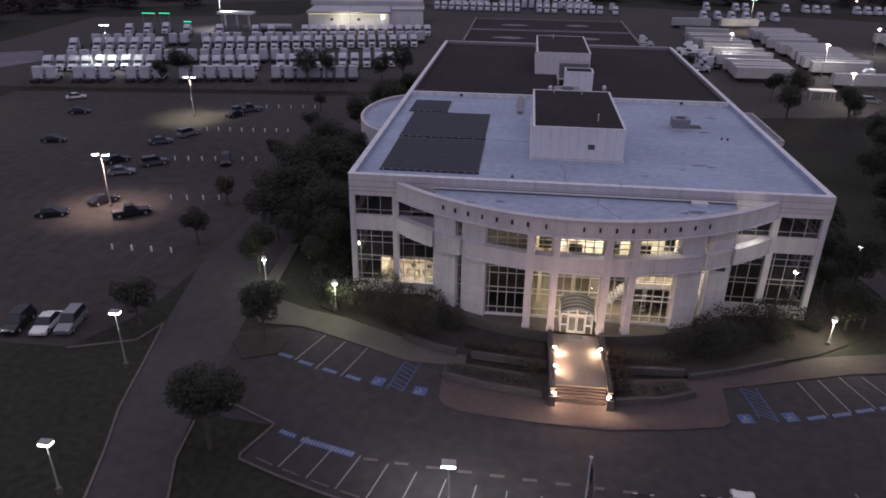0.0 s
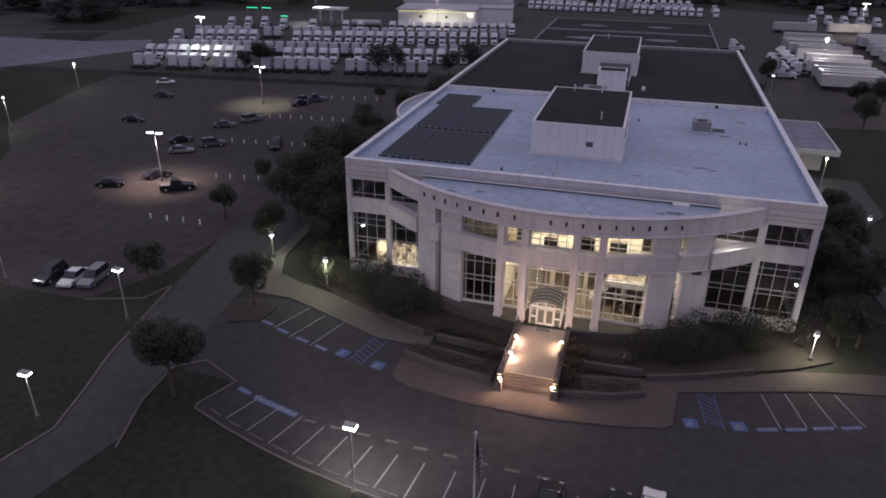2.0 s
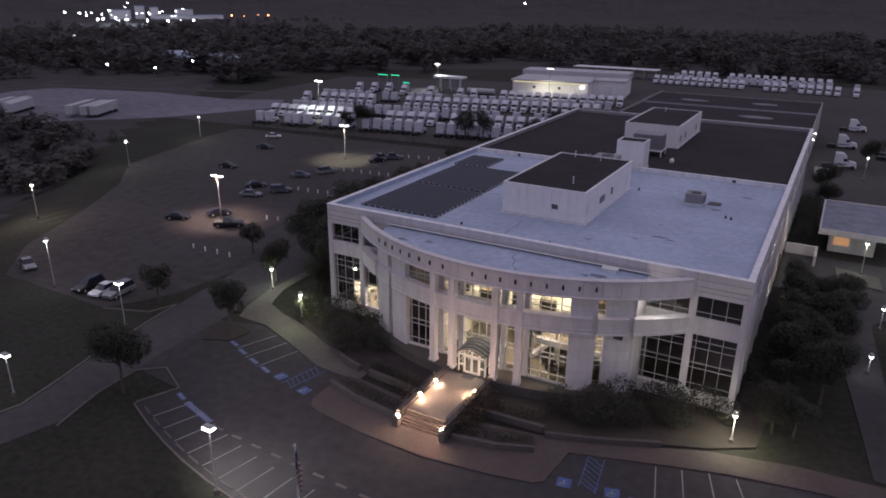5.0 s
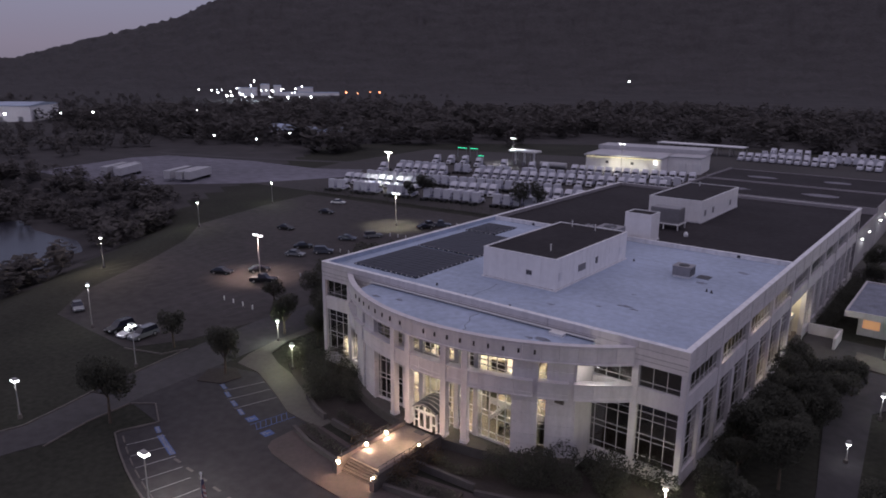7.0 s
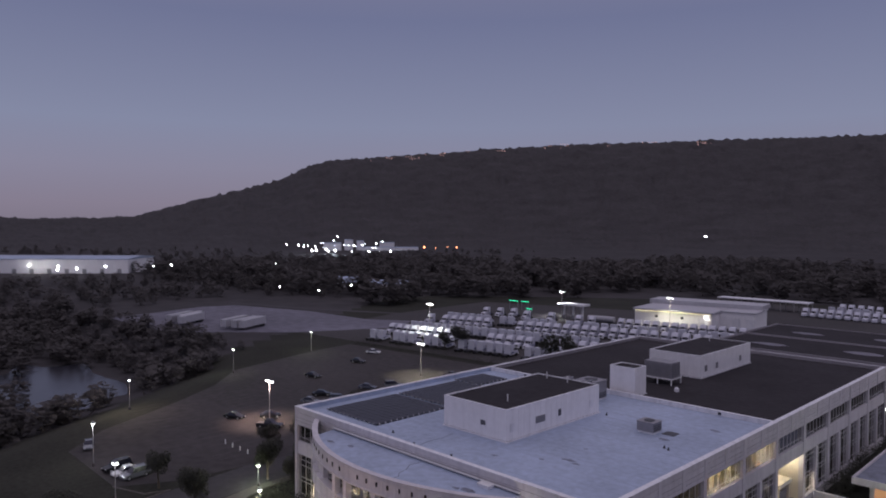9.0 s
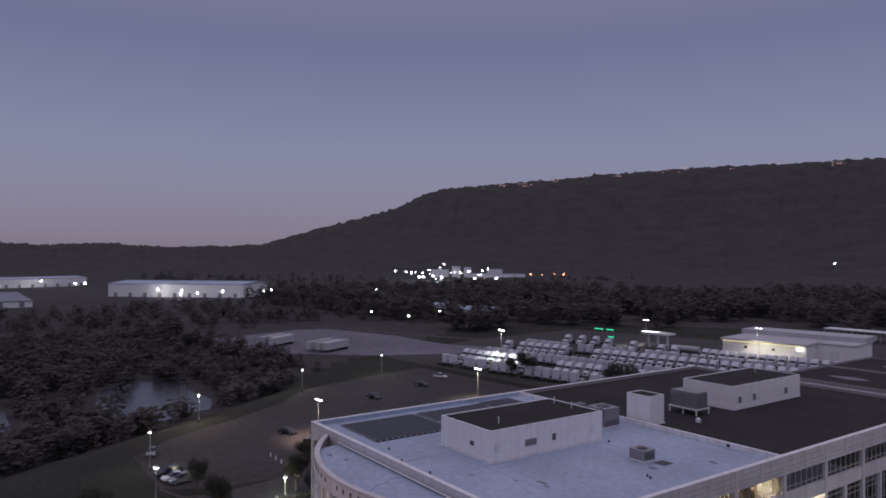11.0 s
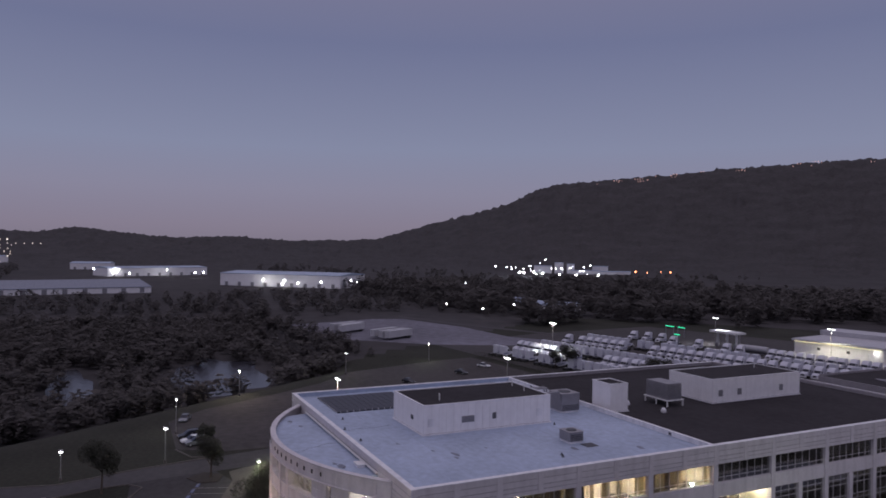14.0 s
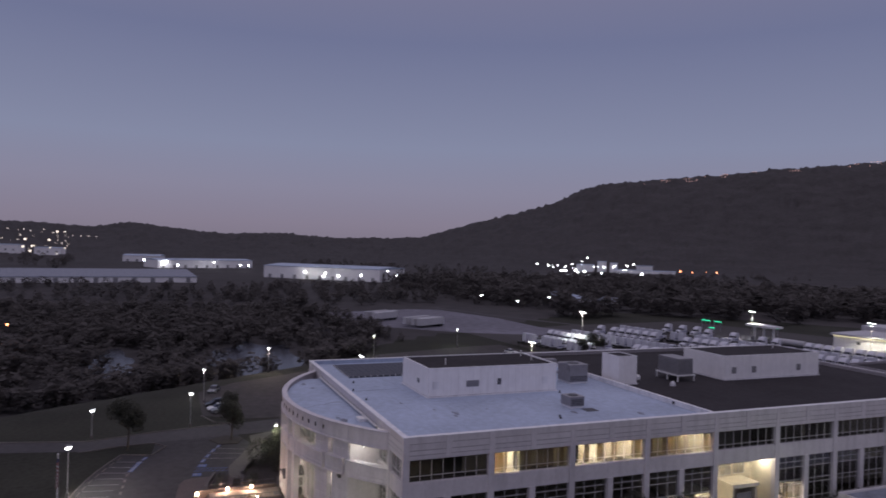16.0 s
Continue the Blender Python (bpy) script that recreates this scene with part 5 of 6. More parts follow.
# ---- lamps ----
def lamp_post(x, y, h, style, label, power=0, color=(1, 1, 1), cone=None, radius=0.2, lens=None, turn=0, aim=None, base=0.0):
    """style: twin (two shoebox heads on a tall pole), box (one shoebox head), globe (rounded head on a thin post)."""
    o = thing("street_lamp", label, "street lamp", (x, y, base), turn, "lamps of the site")
    r = 0.11 if h > 8 else 0.08
    part("pole", Mb().rod((0, 0, 0.3), (0, 0, h - 0.25), r, r * 0.7, 10), POLE, o)
    part("base", Mb().rod((0, 0, 0), (0, 0, 0.55), 0.26, 0.24, 10), KERB, o)
    if style == "twin":
        part("arm", Mb().rod((-0.75, 0, h - 0.2), (0.75, 0, h - 0.2), 0.06, 0.06, 6), POLE, o)
        heads = (-0.85, 0.85)
    else:
        heads = (0,)
    for hx in heads:
        if style == "globe":
            hd = part("head", Mb().rod((hx, 0, h - 0.1), (hx, 0, h + 0.25), 0.34, 0.2, 12), POLE, o)
            part("lens", Mb().ball((hx, 0, h - 0.1), 0.3, 10, 0.9), lens or LAMPW, hd)
        else:
            s = 0.5 if style == "box" else 0.42
            hd = part("head", Mb().box(hx - s, hx + s, -0.3, 0.3, h + 0.02, h + 0.12), POLE, o)
            part("lens", Mb().box(hx - s * 0.95, hx + s * 0.95, -0.29, 0.29, h - 0.2, h + 0.02), lens or LAMPW, hd)
    if power:
        at = (0, -0.5 if not aim else 0.4, h - 0.5)
        bulb(o, at, power, color, cone, radius, aim or (at[0], at[1], 0) if cone else None)
    return o


COOL, WARM, ROSE, LIME = (0.92, 0.96, 1.0), (1.0, 0.85, 0.66), (1.0, 0.72, 0.60), (0.95, 1.0, 0.72)
lamp_post(-44.07, 21.65, 8.6, "twin", "tall grey twin-headed lamp in the car park", 8000, ROSE, 120, 0.3)
lamp_post(-55.06, 75.98, 9.1, "twin", "tall grey twin-headed lamp in the car park", 8000, (1.0, 0.95, 0.68), 115, 0.3)
lamp_post(-102.9, 124.5, 12.8, "twin", "tall grey lamp over parked tractors", 11000, (0.95, 1.0, 0.88), 110, 0.3, LAMPB)
lamp_post(-104.6, 211.0, 12.1, "twin", "tall grey lamp over the truck yard", 20000, COOL, 120, 0.3)
lamp_post(-51.3, 212.6, 12.9, "twin", "tall grey lamp before the workshop", 10000, (1.0, 0.95, 0.75), 130, 0.3)
lamp_post(-19.0, -19.0, 6.5, "box", "grey post lamp with a lit head by the drive", 60, COOL)
lamp_post(-15.26, -35.84, 5.1, "box", "grey post lamp with a lit head on the lawn", 60, COOL)
lamp_post(-39.5, -15.5, 7.6, "globe", "grey post lamp with a lit round head", 500, COOL)
lamp_post(-73.9, 3.3, 6.9, "globe", "grey post lamp with a lit round head", 2200, WARM)
lamp_post(-94.5, 39.7, 6.95, "globe", "grey post lamp with a lit round head", 700, (0.9, 1, 0.7))
lamp_post(-108.1, 75.0, 6.8, "globe", "grey post lamp with a lit round head", 700, (0.9, 1, 0.7))
lamp_post(-0.8, -5.4, 3.95, "globe", "short post lamp with a lit round head beside the path", 650, (0.95, 1.0, 0.66))
lamp_post(-11.2, 0.3, 3.55, "globe", "short post lamp with a lit round head beside the path", 450, (0.9, 1, 0.75))
lamp_post(53.7, -5.36, 3.45, "globe", "short post lamp with a lit round head by the shrubs", 950, (1.0, 0.93, 0.66))
lamp_post(15.64, -36.2, 6.95, "box", "grey post lamp with a bright head over the stalls", 3000, (1.0, 0.95, 0.88), 135, 0.2, LAMPB, 0, (0.5, 6.5, 0))
lamp_post(64.7, 52.2, 5.6, "globe", "post lamp with a lit head in the side court", 380, (0.85, 1.0, 0.72))
lamp_post(65.5, 16.9, 2.6, "globe", "short post lamp beside the side path", 40, COOL)
lamp_post(66.9, 30.9, 3.4, "globe", "short post lamp beside the side path", 60, COOL)
lamp_post(65.0, 122.4, 6.0, "globe", "post lamp with a lit head by the service road", 120, COOL)
lamp_post(-14.5, 53.7, 4.5, "globe", "short post lamp among the trees", 80, COOL)
lamp_post(112.8, 247.0, 13, "twin", "tall grey lamp over the trailer yard", 9000, WARM, 130, 0.3)
lamp_post(107.9, 150.0, 9.5, "box", "tall grey lamp among the trailers", 3500, (1, 0.95, 0.85))
lamp_post(140.7, 193.2, 9.0, "box", "tall grey lamp among the trailers", 3500, (1, 0.95, 0.85))
lamp_post(86.0, 172.0, 9.0, "box", "tall grey lamp among the trailers", 2800, (1, 0.95, 0.85))
lamp_post(101, 113.0, 8.0, "box", "grey lamp at the gate of the trailer yard", 2600, (1, 0.9, 0.75))
for x, y in ((-24, -56), (41, -37.0)):
    lamp_post(x, y, 6.6, "box", "grey post lamp with a lit head by the drive", 120, COOL)

# ---- flag ----
fl = thing("flagpole", "white flagpole with a limp striped flag", "flagpole", (25.3, -36.3, 0))
part("pole", Mb().rod((0, 0, 0), (0, 0, 8.6), 0.09, 0.05, 10), WHITEM, fl)
part("finial", Mb().ball((0, 0, 8.7), 0.12, 8), WHITEM, fl)
part("foot", Mb().rod((0, 0, 0), (0, 0, 0.25), 0.35, 0.3, 12), KERB, fl)
fb = Mb()
for i in range(13):
    for j in range(8):
        z1, z0 = 8.2 - 0.23 * i, 8.2 - 0.23 * (i + 1)
        fx = lambda k, z: (0.07 + 0.05 * k * (0.7 + 0.3 * math.cos(z)), 0.13 * math.sin(k * 1.9 + z * 0.7), z - 0.09 * k)
        fb.i = 2 if (j < 4 and i < 6) else (i % 2)
        fb.face(fx(j, z0), fx(j + 1, z0), fx(j + 1, z1), fx(j, z1))
cloth = part("flag", fb, (FLAGR, FLAGM, FLAGB), fl, "limp striped cloth")
mod = cloth.modifiers.new("thickness", "SOLIDIFY")
mod.thickness = 0.02

# ---- vehicles ----
def wheel(parent, x, y, r, w):
    t = part("wheel", Mb().rod((x - w / 2, y, r), (x + w / 2, y, r), r, r, 12), TYRE, parent)
    s = 1 if x > 0 else -1
    part("rim", Mb().rod((x + s * w / 2, y, r), (x + s * (w / 2 + 0.02), y, r), r * 0.6, r * 0.5, 8), RIM, t)


def glass_block(a, b):
    m = Mb()
    m.hexa(a, b)
    return m


def tractor():
    o = thing("truck_tractor", "white sleeper truck tractor parked in a row", "truck", (0, 0, -50), 0, "tractors parked in the yard")
    part("chassis", Mb().box(-0.5, 0.5, -3.2, 4.1, 0.62, 0.9).box(-0.9, 0.9, 2.0, 3.6, 0.9, 1.02), DARKM, o)
    part("hood", Mb().side([(-3.75, 0.75), (-1.9, 0.75), (-1.9, 2.0), (-3.3, 1.78), (-3.72, 1.45)], -1.15, 1.15, 0.18), TRUCKW, o)
    part("cab", Mb().side([(-1.95, 0.75), (1.35, 0.75), (1.35, 3.95), (-0.35, 3.95), (-1.15, 3.3), (-1.45, 2.85), (-1.98, 1.95)], -1.25, 1.25, 0.1), TRUCKW, o)
    part("windscreen", glass_block([(-1.08, -2.02, 2.0), (1.08, -2.02, 2.0), (1.08, -1.92, 2.0), (-1.08, -1.92, 2.0)], [(-1.02, -1.49, 2.82), (1.02, -1.49, 2.82), (1.02, -1.39, 2.82), (-1.02, -1.39, 2.82)]), TRUCKG, o)
    for s in (-1, 1):
        part("side_window", Mb().box(s * 1.22 - 0.03, s * 1.22 + 0.03, -1.6, -0.7, 2.0, 2.7), TRUCKG, o)
        part("mirror", Mb().box(s * 1.42 - 0.1, s * 1.42 + 0.1, -1.95, -1.85, 1.9, 2.6), DARKM, o)
        part("fuel_tank", Mb().rod((s * 0.98, -0.9, 0.68), (s * 0.98, 1.2, 0.68), 0.3, 0.3, 10), RIM, o)
    part("bumper", Mb().box(-1.2, 1.2, -3.85, -3.6, 0.4, 0.8), WHITEM, o)
    part("grille", Mb().box(-0.55, 0.55, -3.79, -3.72, 0.85, 1.42), DARKM, o)
    part("stripe", Mb().box(-1.262, 1.262, -1.6, 1.3, 1.15, 1.4), BLUET, o)
    for x, y in ((-1.02, -2.9), (1.02, -2.9), (-0.95, 2.3), (0.95, 2.3), (-0.95, 3.5), (0.95, 3.5)):
        part("wheel", Mb().rod((x - 0.18, y, 0.5), (x + 0.18, y, 0.5), 0.5, 0.5, 10), TYRE, o)
    return o


def place_rows(proto, rows, seed, slide=0.0):
    """Rows of copies: start, end, number, heading, share left empty."""
    r = random.Random(seed)
    first = True
    for x0, y0, x1, y1, n, head, gap in rows:
        for i in range(n):
            if r.random() < gap:
                continue
            t = i / max(1, n - 1)
            m = pose(x0 + (x1 - x0) * t + (r.uniform(-slide, slide) if slide else 0), y0 + (y1 - y0) * t + r.uniform(-0.35, 0.35), 0.02, 0, 0, head + r.uniform(-1.5, 1.5))
            if first:
                proto.matrix_basis = m
                first = False
            else:
                copy_thing(proto, m)


TR = tractor()
place_rows(TR, [
    (-113.6, 106.5, -25.5, 123.5, 26, 192, 0.12), (-120.5, 121.3, -91.6, 128.0, 9, 13, 0.0), (-76.0, 129.5, -22.3, 145.0, 16, 13, 0.08),
    (-120.0, 132.5, -21.0, 155.0, 29, 193, 0.15), (-132.5, 153.3, -105.8, 160.8, 8, 13, 0.05), (-90.0, 164.0, -21.0, 183.0, 20, 13, 0.05),
    (-131.0, 164.0, -20.0, 194.0, 32, 194, 0.15), (-66.4, 200.2, -19.8, 209.4, 14, 11, 0.05), (-133, 190.4, -121, 196.2, 3, 13, 0), (-111, 193.5, -99, 195.8, 2, 13, 0), (-85, 196.6, -79, 197.5, 2, 13, 0),
    (59.5, 136, 59.5, 165, 2, 92, 0), (62, 198, 62, 204, 1, 92, 0), (72, 152, 72, 158, 2, 80, 0), (124.2, 134.2, 124.2, 141, 1, 90, 0), (118, 143.3, 118, 150, 1, 268, 0),
    (76.2, 156.5, 76.0, 170, 3, 270, 0), (75.8, 178, 75.6, 186, 2, 270, 0), (136, 137, 136, 140, 1, 90, 0)], 5)


def far_tractor():
    o = thing("truck_tractor", "white truck tractor far off in the yard", "truck", (0, 0, -50), 0, "tractors parked in the yard")
    b = Mb().side([(-3.75, 0.5), (-1.9, 0.5), (-1.9, 2.0), (-3.3, 1.78), (-3.72, 1.45)], -1.15, 1.15, 0.18)
    b.side([(-1.95, 0.5), (1.35, 0.5), (1.35, 3.95), (-0.35, 3.95), (-1.15, 3.3), (-1.45, 2.85), (-1.98, 1.95)], -1.25, 1.25, 0.1)
    part("cab", b, TRUCKW, o)
    part("windscreen", glass_block([(-1.08, -2.02, 2.0), (1.08, -2.02, 2.0), (1.08, -1.92, 2.0), (-1.08, -1.92, 2.0)], [(-1.02, -1.49, 2.82), (1.02, -1.49, 2.82), (1.02, -1.39, 2.82), (-1.02, -1.39, 2.82)]), TRUCKG, o)
    part("chassis", Mb().box(-0.9, 0.9, -3.2, 4.1, 0.02, 0.9), DARKM, o)
    return o


place_rows(far_tractor(), [
    (-27, 300, 62, 295, 25, 0, 0.15), (-24, 315, 62, 311, 24, 180, 0.2), (-20, 331, 50, 327, 18, 0, 0.25), (102, 286, 134, 284, 6, 10, 0.1),
    (112, 326, 235, 320, 26, 8, 0.55)], 15)


def trailer():
    o = thing("cargo_trailer", "long white box trailer parked in a row", "trailer", (0, 0, -60), 0, "trailers parked in the yard")
    part("box", Mb().box(-1.3, 1.3, -8.1, 8.1, 1.15, 4.1), BOXW, o)
    rb = Mb()
    for i in range(16):
        for s in (-1, 1):
            rb.box(s * 1.31 - 0.012, s * 1.31 + 0.012, -7.9 + i * 1.04, -7.85 + i * 1.04, 1.25, 4.0)
    tagged(part("side_posts", rb, BOXW, o), kind="stuff")
    part("roof_rail", Mb().box(-1.33, -1.26, -8.12, 8.12, 4.05, 4.14).box(1.26, 1.33, -8.12, 8.12, 4.05, 4.14), RIM, o)
    part("floor_beam", Mb().box(-0.5, 0.5, -7.5, 7.9, 0.9, 1.15), DARKM, o)
    for s in (-1, 1):
        part("rear_door", Mb().box(s * 0.65 - 0.6, s * 0.65 + 0.6, 8.1, 8.15, 1.25, 4.0), BOXW, o)
        part("landing_leg", Mb().box(s * 0.7 - 0.07, s * 0.7 + 0.07, -5.2, -5.05, 0.0, 0.95), DARKM, o)
        for y in (5.4, 6.7):
            part("wheel", Mb().rod((s * 0.95 - 0.28, y, 0.5), (s * 0.95 + 0.28, y, 0.5), 0.5, 0.5, 10), TYRE, o)
    part("underride_bar", Mb().box(-1.15, 1.15, 8.05, 8.12, 0.55, 0.68), DARKM, o)
    return o


TL = trailer()
place_rows(TL, [(88.2, 139.5, 88.2, 152.0, 4, 90, 0), (89.0, 161.0, 88.5, 221, 15, 90, 0.2), (114.5, 152, 115.5, 226, 19, 90, 0.15), (112.8, 134.0, 112.8, 138, 1, 90, 0), (156, 178, 160, 222, 12, 90, 0.15),
                (-205.5, 78, -177, 79, 1, 32, 0), (-201, 76, -170, 80, 1, 32, 0), (-209, 74, -205, 71, 1, 32, 0), (-170, 88.5, -166, 86, 1, 28, 0), (-173.5, 87, -166, 86, 1, 28, 0), (-178, 85, -170, 85, 1, 28, 0), (90, 254, 110, 256, 2, 95, 0)], 9, 1.3)


def car(kind, paint, label, x, y, turn, lights=False):
    o = thing("car" if kind != "pickup" else "pickup_truck", label, "car", (x, y, 0.03), turn, "cars in the car park")
    tall = {"sedan": 1.42, "suv": 1.75, "pickup": 1.82}[kind]
    bl = {"sedan": 0.85, "suv": 1.02, "pickup": 1.05}[kind]
    hl = {"sedan": 2.3, "suv": 2.35, "pickup": 2.75}[kind]
    part("body", Mb().side([(-hl, 0.32), (hl, 0.32), (hl, bl - 0.1), (hl - 0.15, bl), (-0.9, bl), (-hl + 0.25, bl - 0.16), (-hl, bl - 0.3)], -0.9, 0.9, 0.06), paint, o)
    if kind == "pickup":
        prof = [(-1.0, bl), (1.0, bl), (0.9, tall), (-0.3, tall)]
    elif kind == "suv":
        prof = [(-1.1, bl), (2.2, bl), (2.0, tall), (-0.35, tall)]
    else:
        prof = [(-1.1, bl), (1.75, bl), (1.0, tall), (-0.3, tall)]
    part("glasshouse", Mb().side(prof, -0.82, 0.82, 0.14), TRUCKG, o)
    ya, yb = prof[3][0], prof[2][0]
    part("roof", Mb().box(-0.68, 0.68, ya + 0.05, yb - 0.05, tall - 0.02, tall + 0.03), paint, o)
    if kind == "pickup":
        part("bed_liner", Mb().box(-0.75, 0.75, 1.1, hl - 0.1, bl, bl + 0.02), DARKM, o)
    for s in (-1, 1):
        part("headlight", Mb().box(s * 0.65 - 0.17, s * 0.65 + 0.17, -hl - 0.01, -hl + 0.1, bl - 0.38, bl - 0.24), RIM, o)
        part("tail_light", Mb().box(s * 0.72 - 0.12, s * 0.72 + 0.12, hl - 0.05, hl + 0.01, bl - 0.3, bl - 0.1), REDT, o)
        for yy in (-hl + 0.85, hl - 0.9):
            wheel(o, s * 0.82, yy, 0.34, 0.22)
    return o


car("suv", CARK, "black sport utility car in a marked stall", -34.8, -13.2, 8)
car("sedan", CARW, "white sedan in a marked stall", -31.6, -12.9, 8)
car("suv", CARS, "silver sport utility car in a marked stall", -29.1, -12.3, 8)
car("sedan", CARW, "white car at the far edge of the lot", -91.5, 88.3, 120)
car("sedan", CARK, "dark sedan in the car park", -82.4, 75, 110)
car("sedan", CARK, "dark sedan in the car park", -74.2, 53, 105)
car("sedan", CARK, "black sedan near a lamp", -50.7, 17.0, 115)
car("sedan", CARK, "black sedan under a lamp", -46.0, 23.0, 150)
car("pickup", CARK, "black pickup under a lamp", -39.0, 18.8, 125)
car("sedan", CARS, "silver sedan in the car park", -50.6, 36.5, 115)
car("suv", CARG, "grey car in the car park", -47.3, 42.2, 130)
car("sedan", CARG, "dark blue sedan in the car park", -52.7, 55.2, 120)
car("suv", CARS, "silver car in the car park", -49.7, 61.3, 150)
car("pickup", CARS, "silver pickup in the car park", -46.6, 80.3, 170)
car("pickup", CARG, "grey pickup in the car park", -44.4, 82.8, 120)
car("sedan", CARK, "dark car in the car park", -46.0, 77.8, 150)
car("sedan", CARK, "dark sedan in the car park", -54.9, 42.6, 140)
car("suv", CARK, "dark car in the car park", -34.8, 45, 20)
car("sedan", CARS, "silver sedan by the lawn edge", -51.0, -12.6, 70)
car("sedan", CARW, "white car by the trailer yard gate", 103.4, 115.6, 85)
car("suv", CARS, "silver car by the trailer yard gate", 108.0, 116, 85)
car("sedan", CARK, "dark car in the forecourt stall", 30.5, -33.0, 178)
car("sedan", CARK, "dark car in the forecourt stall", 35.7, -32.6, 176)
car("sedan", CARW, "white car in the forecourt stall", 38.2, -31.6, 174)
car("sedan", CARG, "dark car in the side lane", 101.0, 96, 80)

# ---- other buildings ----
shop = thing("workshop", "pale metal workshop with a lit eave band", "building")
ca, sa = math.cos(radians(8)), math.sin(radians(8))
sp = lambda u, v: (-70.0 + u * ca - v * sa, 217.0 + u * sa + v * ca)
def skew(mb, u0, u1, v0, v1, z0, z1):
    ring = [sp(u0, v0), sp(u1, v0), sp(u1, v1), sp(u0, v1)]
    mb.hexa([(*p, z0) for p in ring], [(*p, z1) for p in ring])
    return mb
part("wall", skew(Mb(), 0, 33, 0, 22, 0, 6.4), SIDING, shop)
part("annex_wall", skew(Mb(), 33, 47, 10, 30, 0, 6.8), SIDING, shop)
part("roof", skew(Mb(), -0.5, 33.5, -1.2, 22.5, 6.4, 7.2), BOXW, shop)
part("annex_roof", skew(skew(Mb(), 33, 47.5, 9.5, 30.5, 6.8, 7.2), -2, 47, 22.5, 36, 7.2, 9.0), BOXW, shop)
for u in (9, 20):
    part("vent", skew(Mb(), u, u + 1.2, -0.06, 0, 3.6, 4.6), DARKM, shop)
for u in (27.5, 38, 43.5):
    part("roller_door", skew(Mb(), u, u + 3.6, (-0.06 if u < 33 else 9.94), (0 if u < 33 else 10), 0, 4.4), COPE, shop)
eave = part("eave_light", skew(Mb(), 0.5, 32.5, -1.1, -0.9, 6.25, 6.4), glow("warm_eave_strip", (1.0, 0.88, 0.5), 1.6), shop)
part("corner_light", skew(Mb(), 30, 31.0, -0.4, -0.1, 4.8, 5.2), LAMPW, shop)
bulb(shop, (*sp(30.5, -1.5), 4.6), 90, (1, 0.95, 0.8))
bulb(shop, (*sp(14, -2.2), 5.6), 70, (1, 0.9, 0.6))
sh2 = thing("open_shed", "long low open shed with a flat roof", "shed")
part("roof", Mb().box(-76, -30, 312, 320, 4.6, 5.0), COPE, sh2)
for i in range(8):
    for y in (312.5, 319.5):
        part("post", Mb().box(-75.5 + i * 6.4, -75.2 + i * 6.4, y - 0.15, y + 0.15, 0, 4.6), POLE, sh2)
fuel = thing("fuel_canopy", "white fuel canopy on posts with lit islands", "canopy")
part("roof", Mb().box(-105, -91, 208, 214, 6.2, 7.0), WHITEM, fuel)
for x in (-103, -98, -93):
    part("post", Mb().box(x - 0.3, x + 0.3, 210.6, 211.4, 0, 6.2), WHITEM, fuel)
    part("pump", Mb().box(x - 0.5, x + 0.5, 209.6, 210.4, 0, 1.7), GREYM, fuel)
bulb(fuel, (-98, 211, 5.8), 900, (0.95, 1, 0.85))
for x, y, w in ((-139.5, 218, 5.5), (-133.0, 219, 4.5), (-106.7, 224.5, 7), (-112, 196, 3)):
    o = thing("light_gantry", "low gantry with a glowing green strip", "gantry", (x, y, 0))
    part("post", Mb().box(-w / 2, -w / 2 + 0.25, -0.15, 0.15, 0, 4.4), GREYM, o)
    part("post", Mb().box(w / 2 - 0.25, w / 2, -0.15, 0.15, 0, 4.4), GREYM, o)
    part("strip", Mb().box(-w / 2, w / 2, -0.2, 0.2, 4.4, 4.75), GREENL, o)
tank = thing("tank_trailer", "pale tank beside the workshop", "tank", (-80, 206, 0), 100)
part("tank", Mb().rod((0, -6, 2.2), (0, 6, 2.2), 1.2, 1.2, 16), BOXW, tank)
part("frame", Mb().box(-0.6, 0.6, -6, 6, 0.6, 1.05).box(-0.9, 0.9, 3.5, 5.5, 0, 1.0), DARKM, tank)
def bearing(a, el, r):
    """A place at an azimuth, an elevation and a distance from the high ground south-east of the office."""
    x, y = 120.0, -28.6
    return x + r * math.sin(radians(a)), y + r * math.cos(radians(a)), 40.3 + r * math.tan(radians(el))


# small flat-roofed house in the side court
gh = thing("guard_house", "low side pavilion with a stained flat roof", "building")
part("wall", Mb().box(59.5, 66.5, 62.5, 78.5, 0.1, 3.7), STONE, gh)
part("roof", Mb().box(57.8, 68.5, 60.2, 81, 3.7, 4.3), STAIN, gh)
# Added strong lamp and mast that give the far plant its bluish light.
plant = thing("plant_mast", "added tall lamp that brightens the far plant buildings", "lamp", (*bearing(-56.6, -2.6, 1090)[:2], -3))
part("pole", Mb().rod((0, 0, 0), (0, 0, 24), 0.3, 0.2, 6), POLE, plant)
part("lens", Mb().box(-0.8, 0.8, -0.5, 0.5, 24, 24.6), LAMPW, plant)
bulb(plant, (4, -4, 23), 90000, (0.72, 0.85, 1.0), radius=0.6)
rim = Mb()
rim.box(57.7, 68.6, 60.0, 60.3, 3.6, 4.6).box(57.7, 68.6, 80.9, 81.2, 3.6, 4.6).box(57.7, 58.0, 60.3, 80.9, 3.6, 4.6).box(68.3, 68.6, 60.3, 80.9, 3.6, 4.6)
part("roof_rim", rim, STONE, gh)
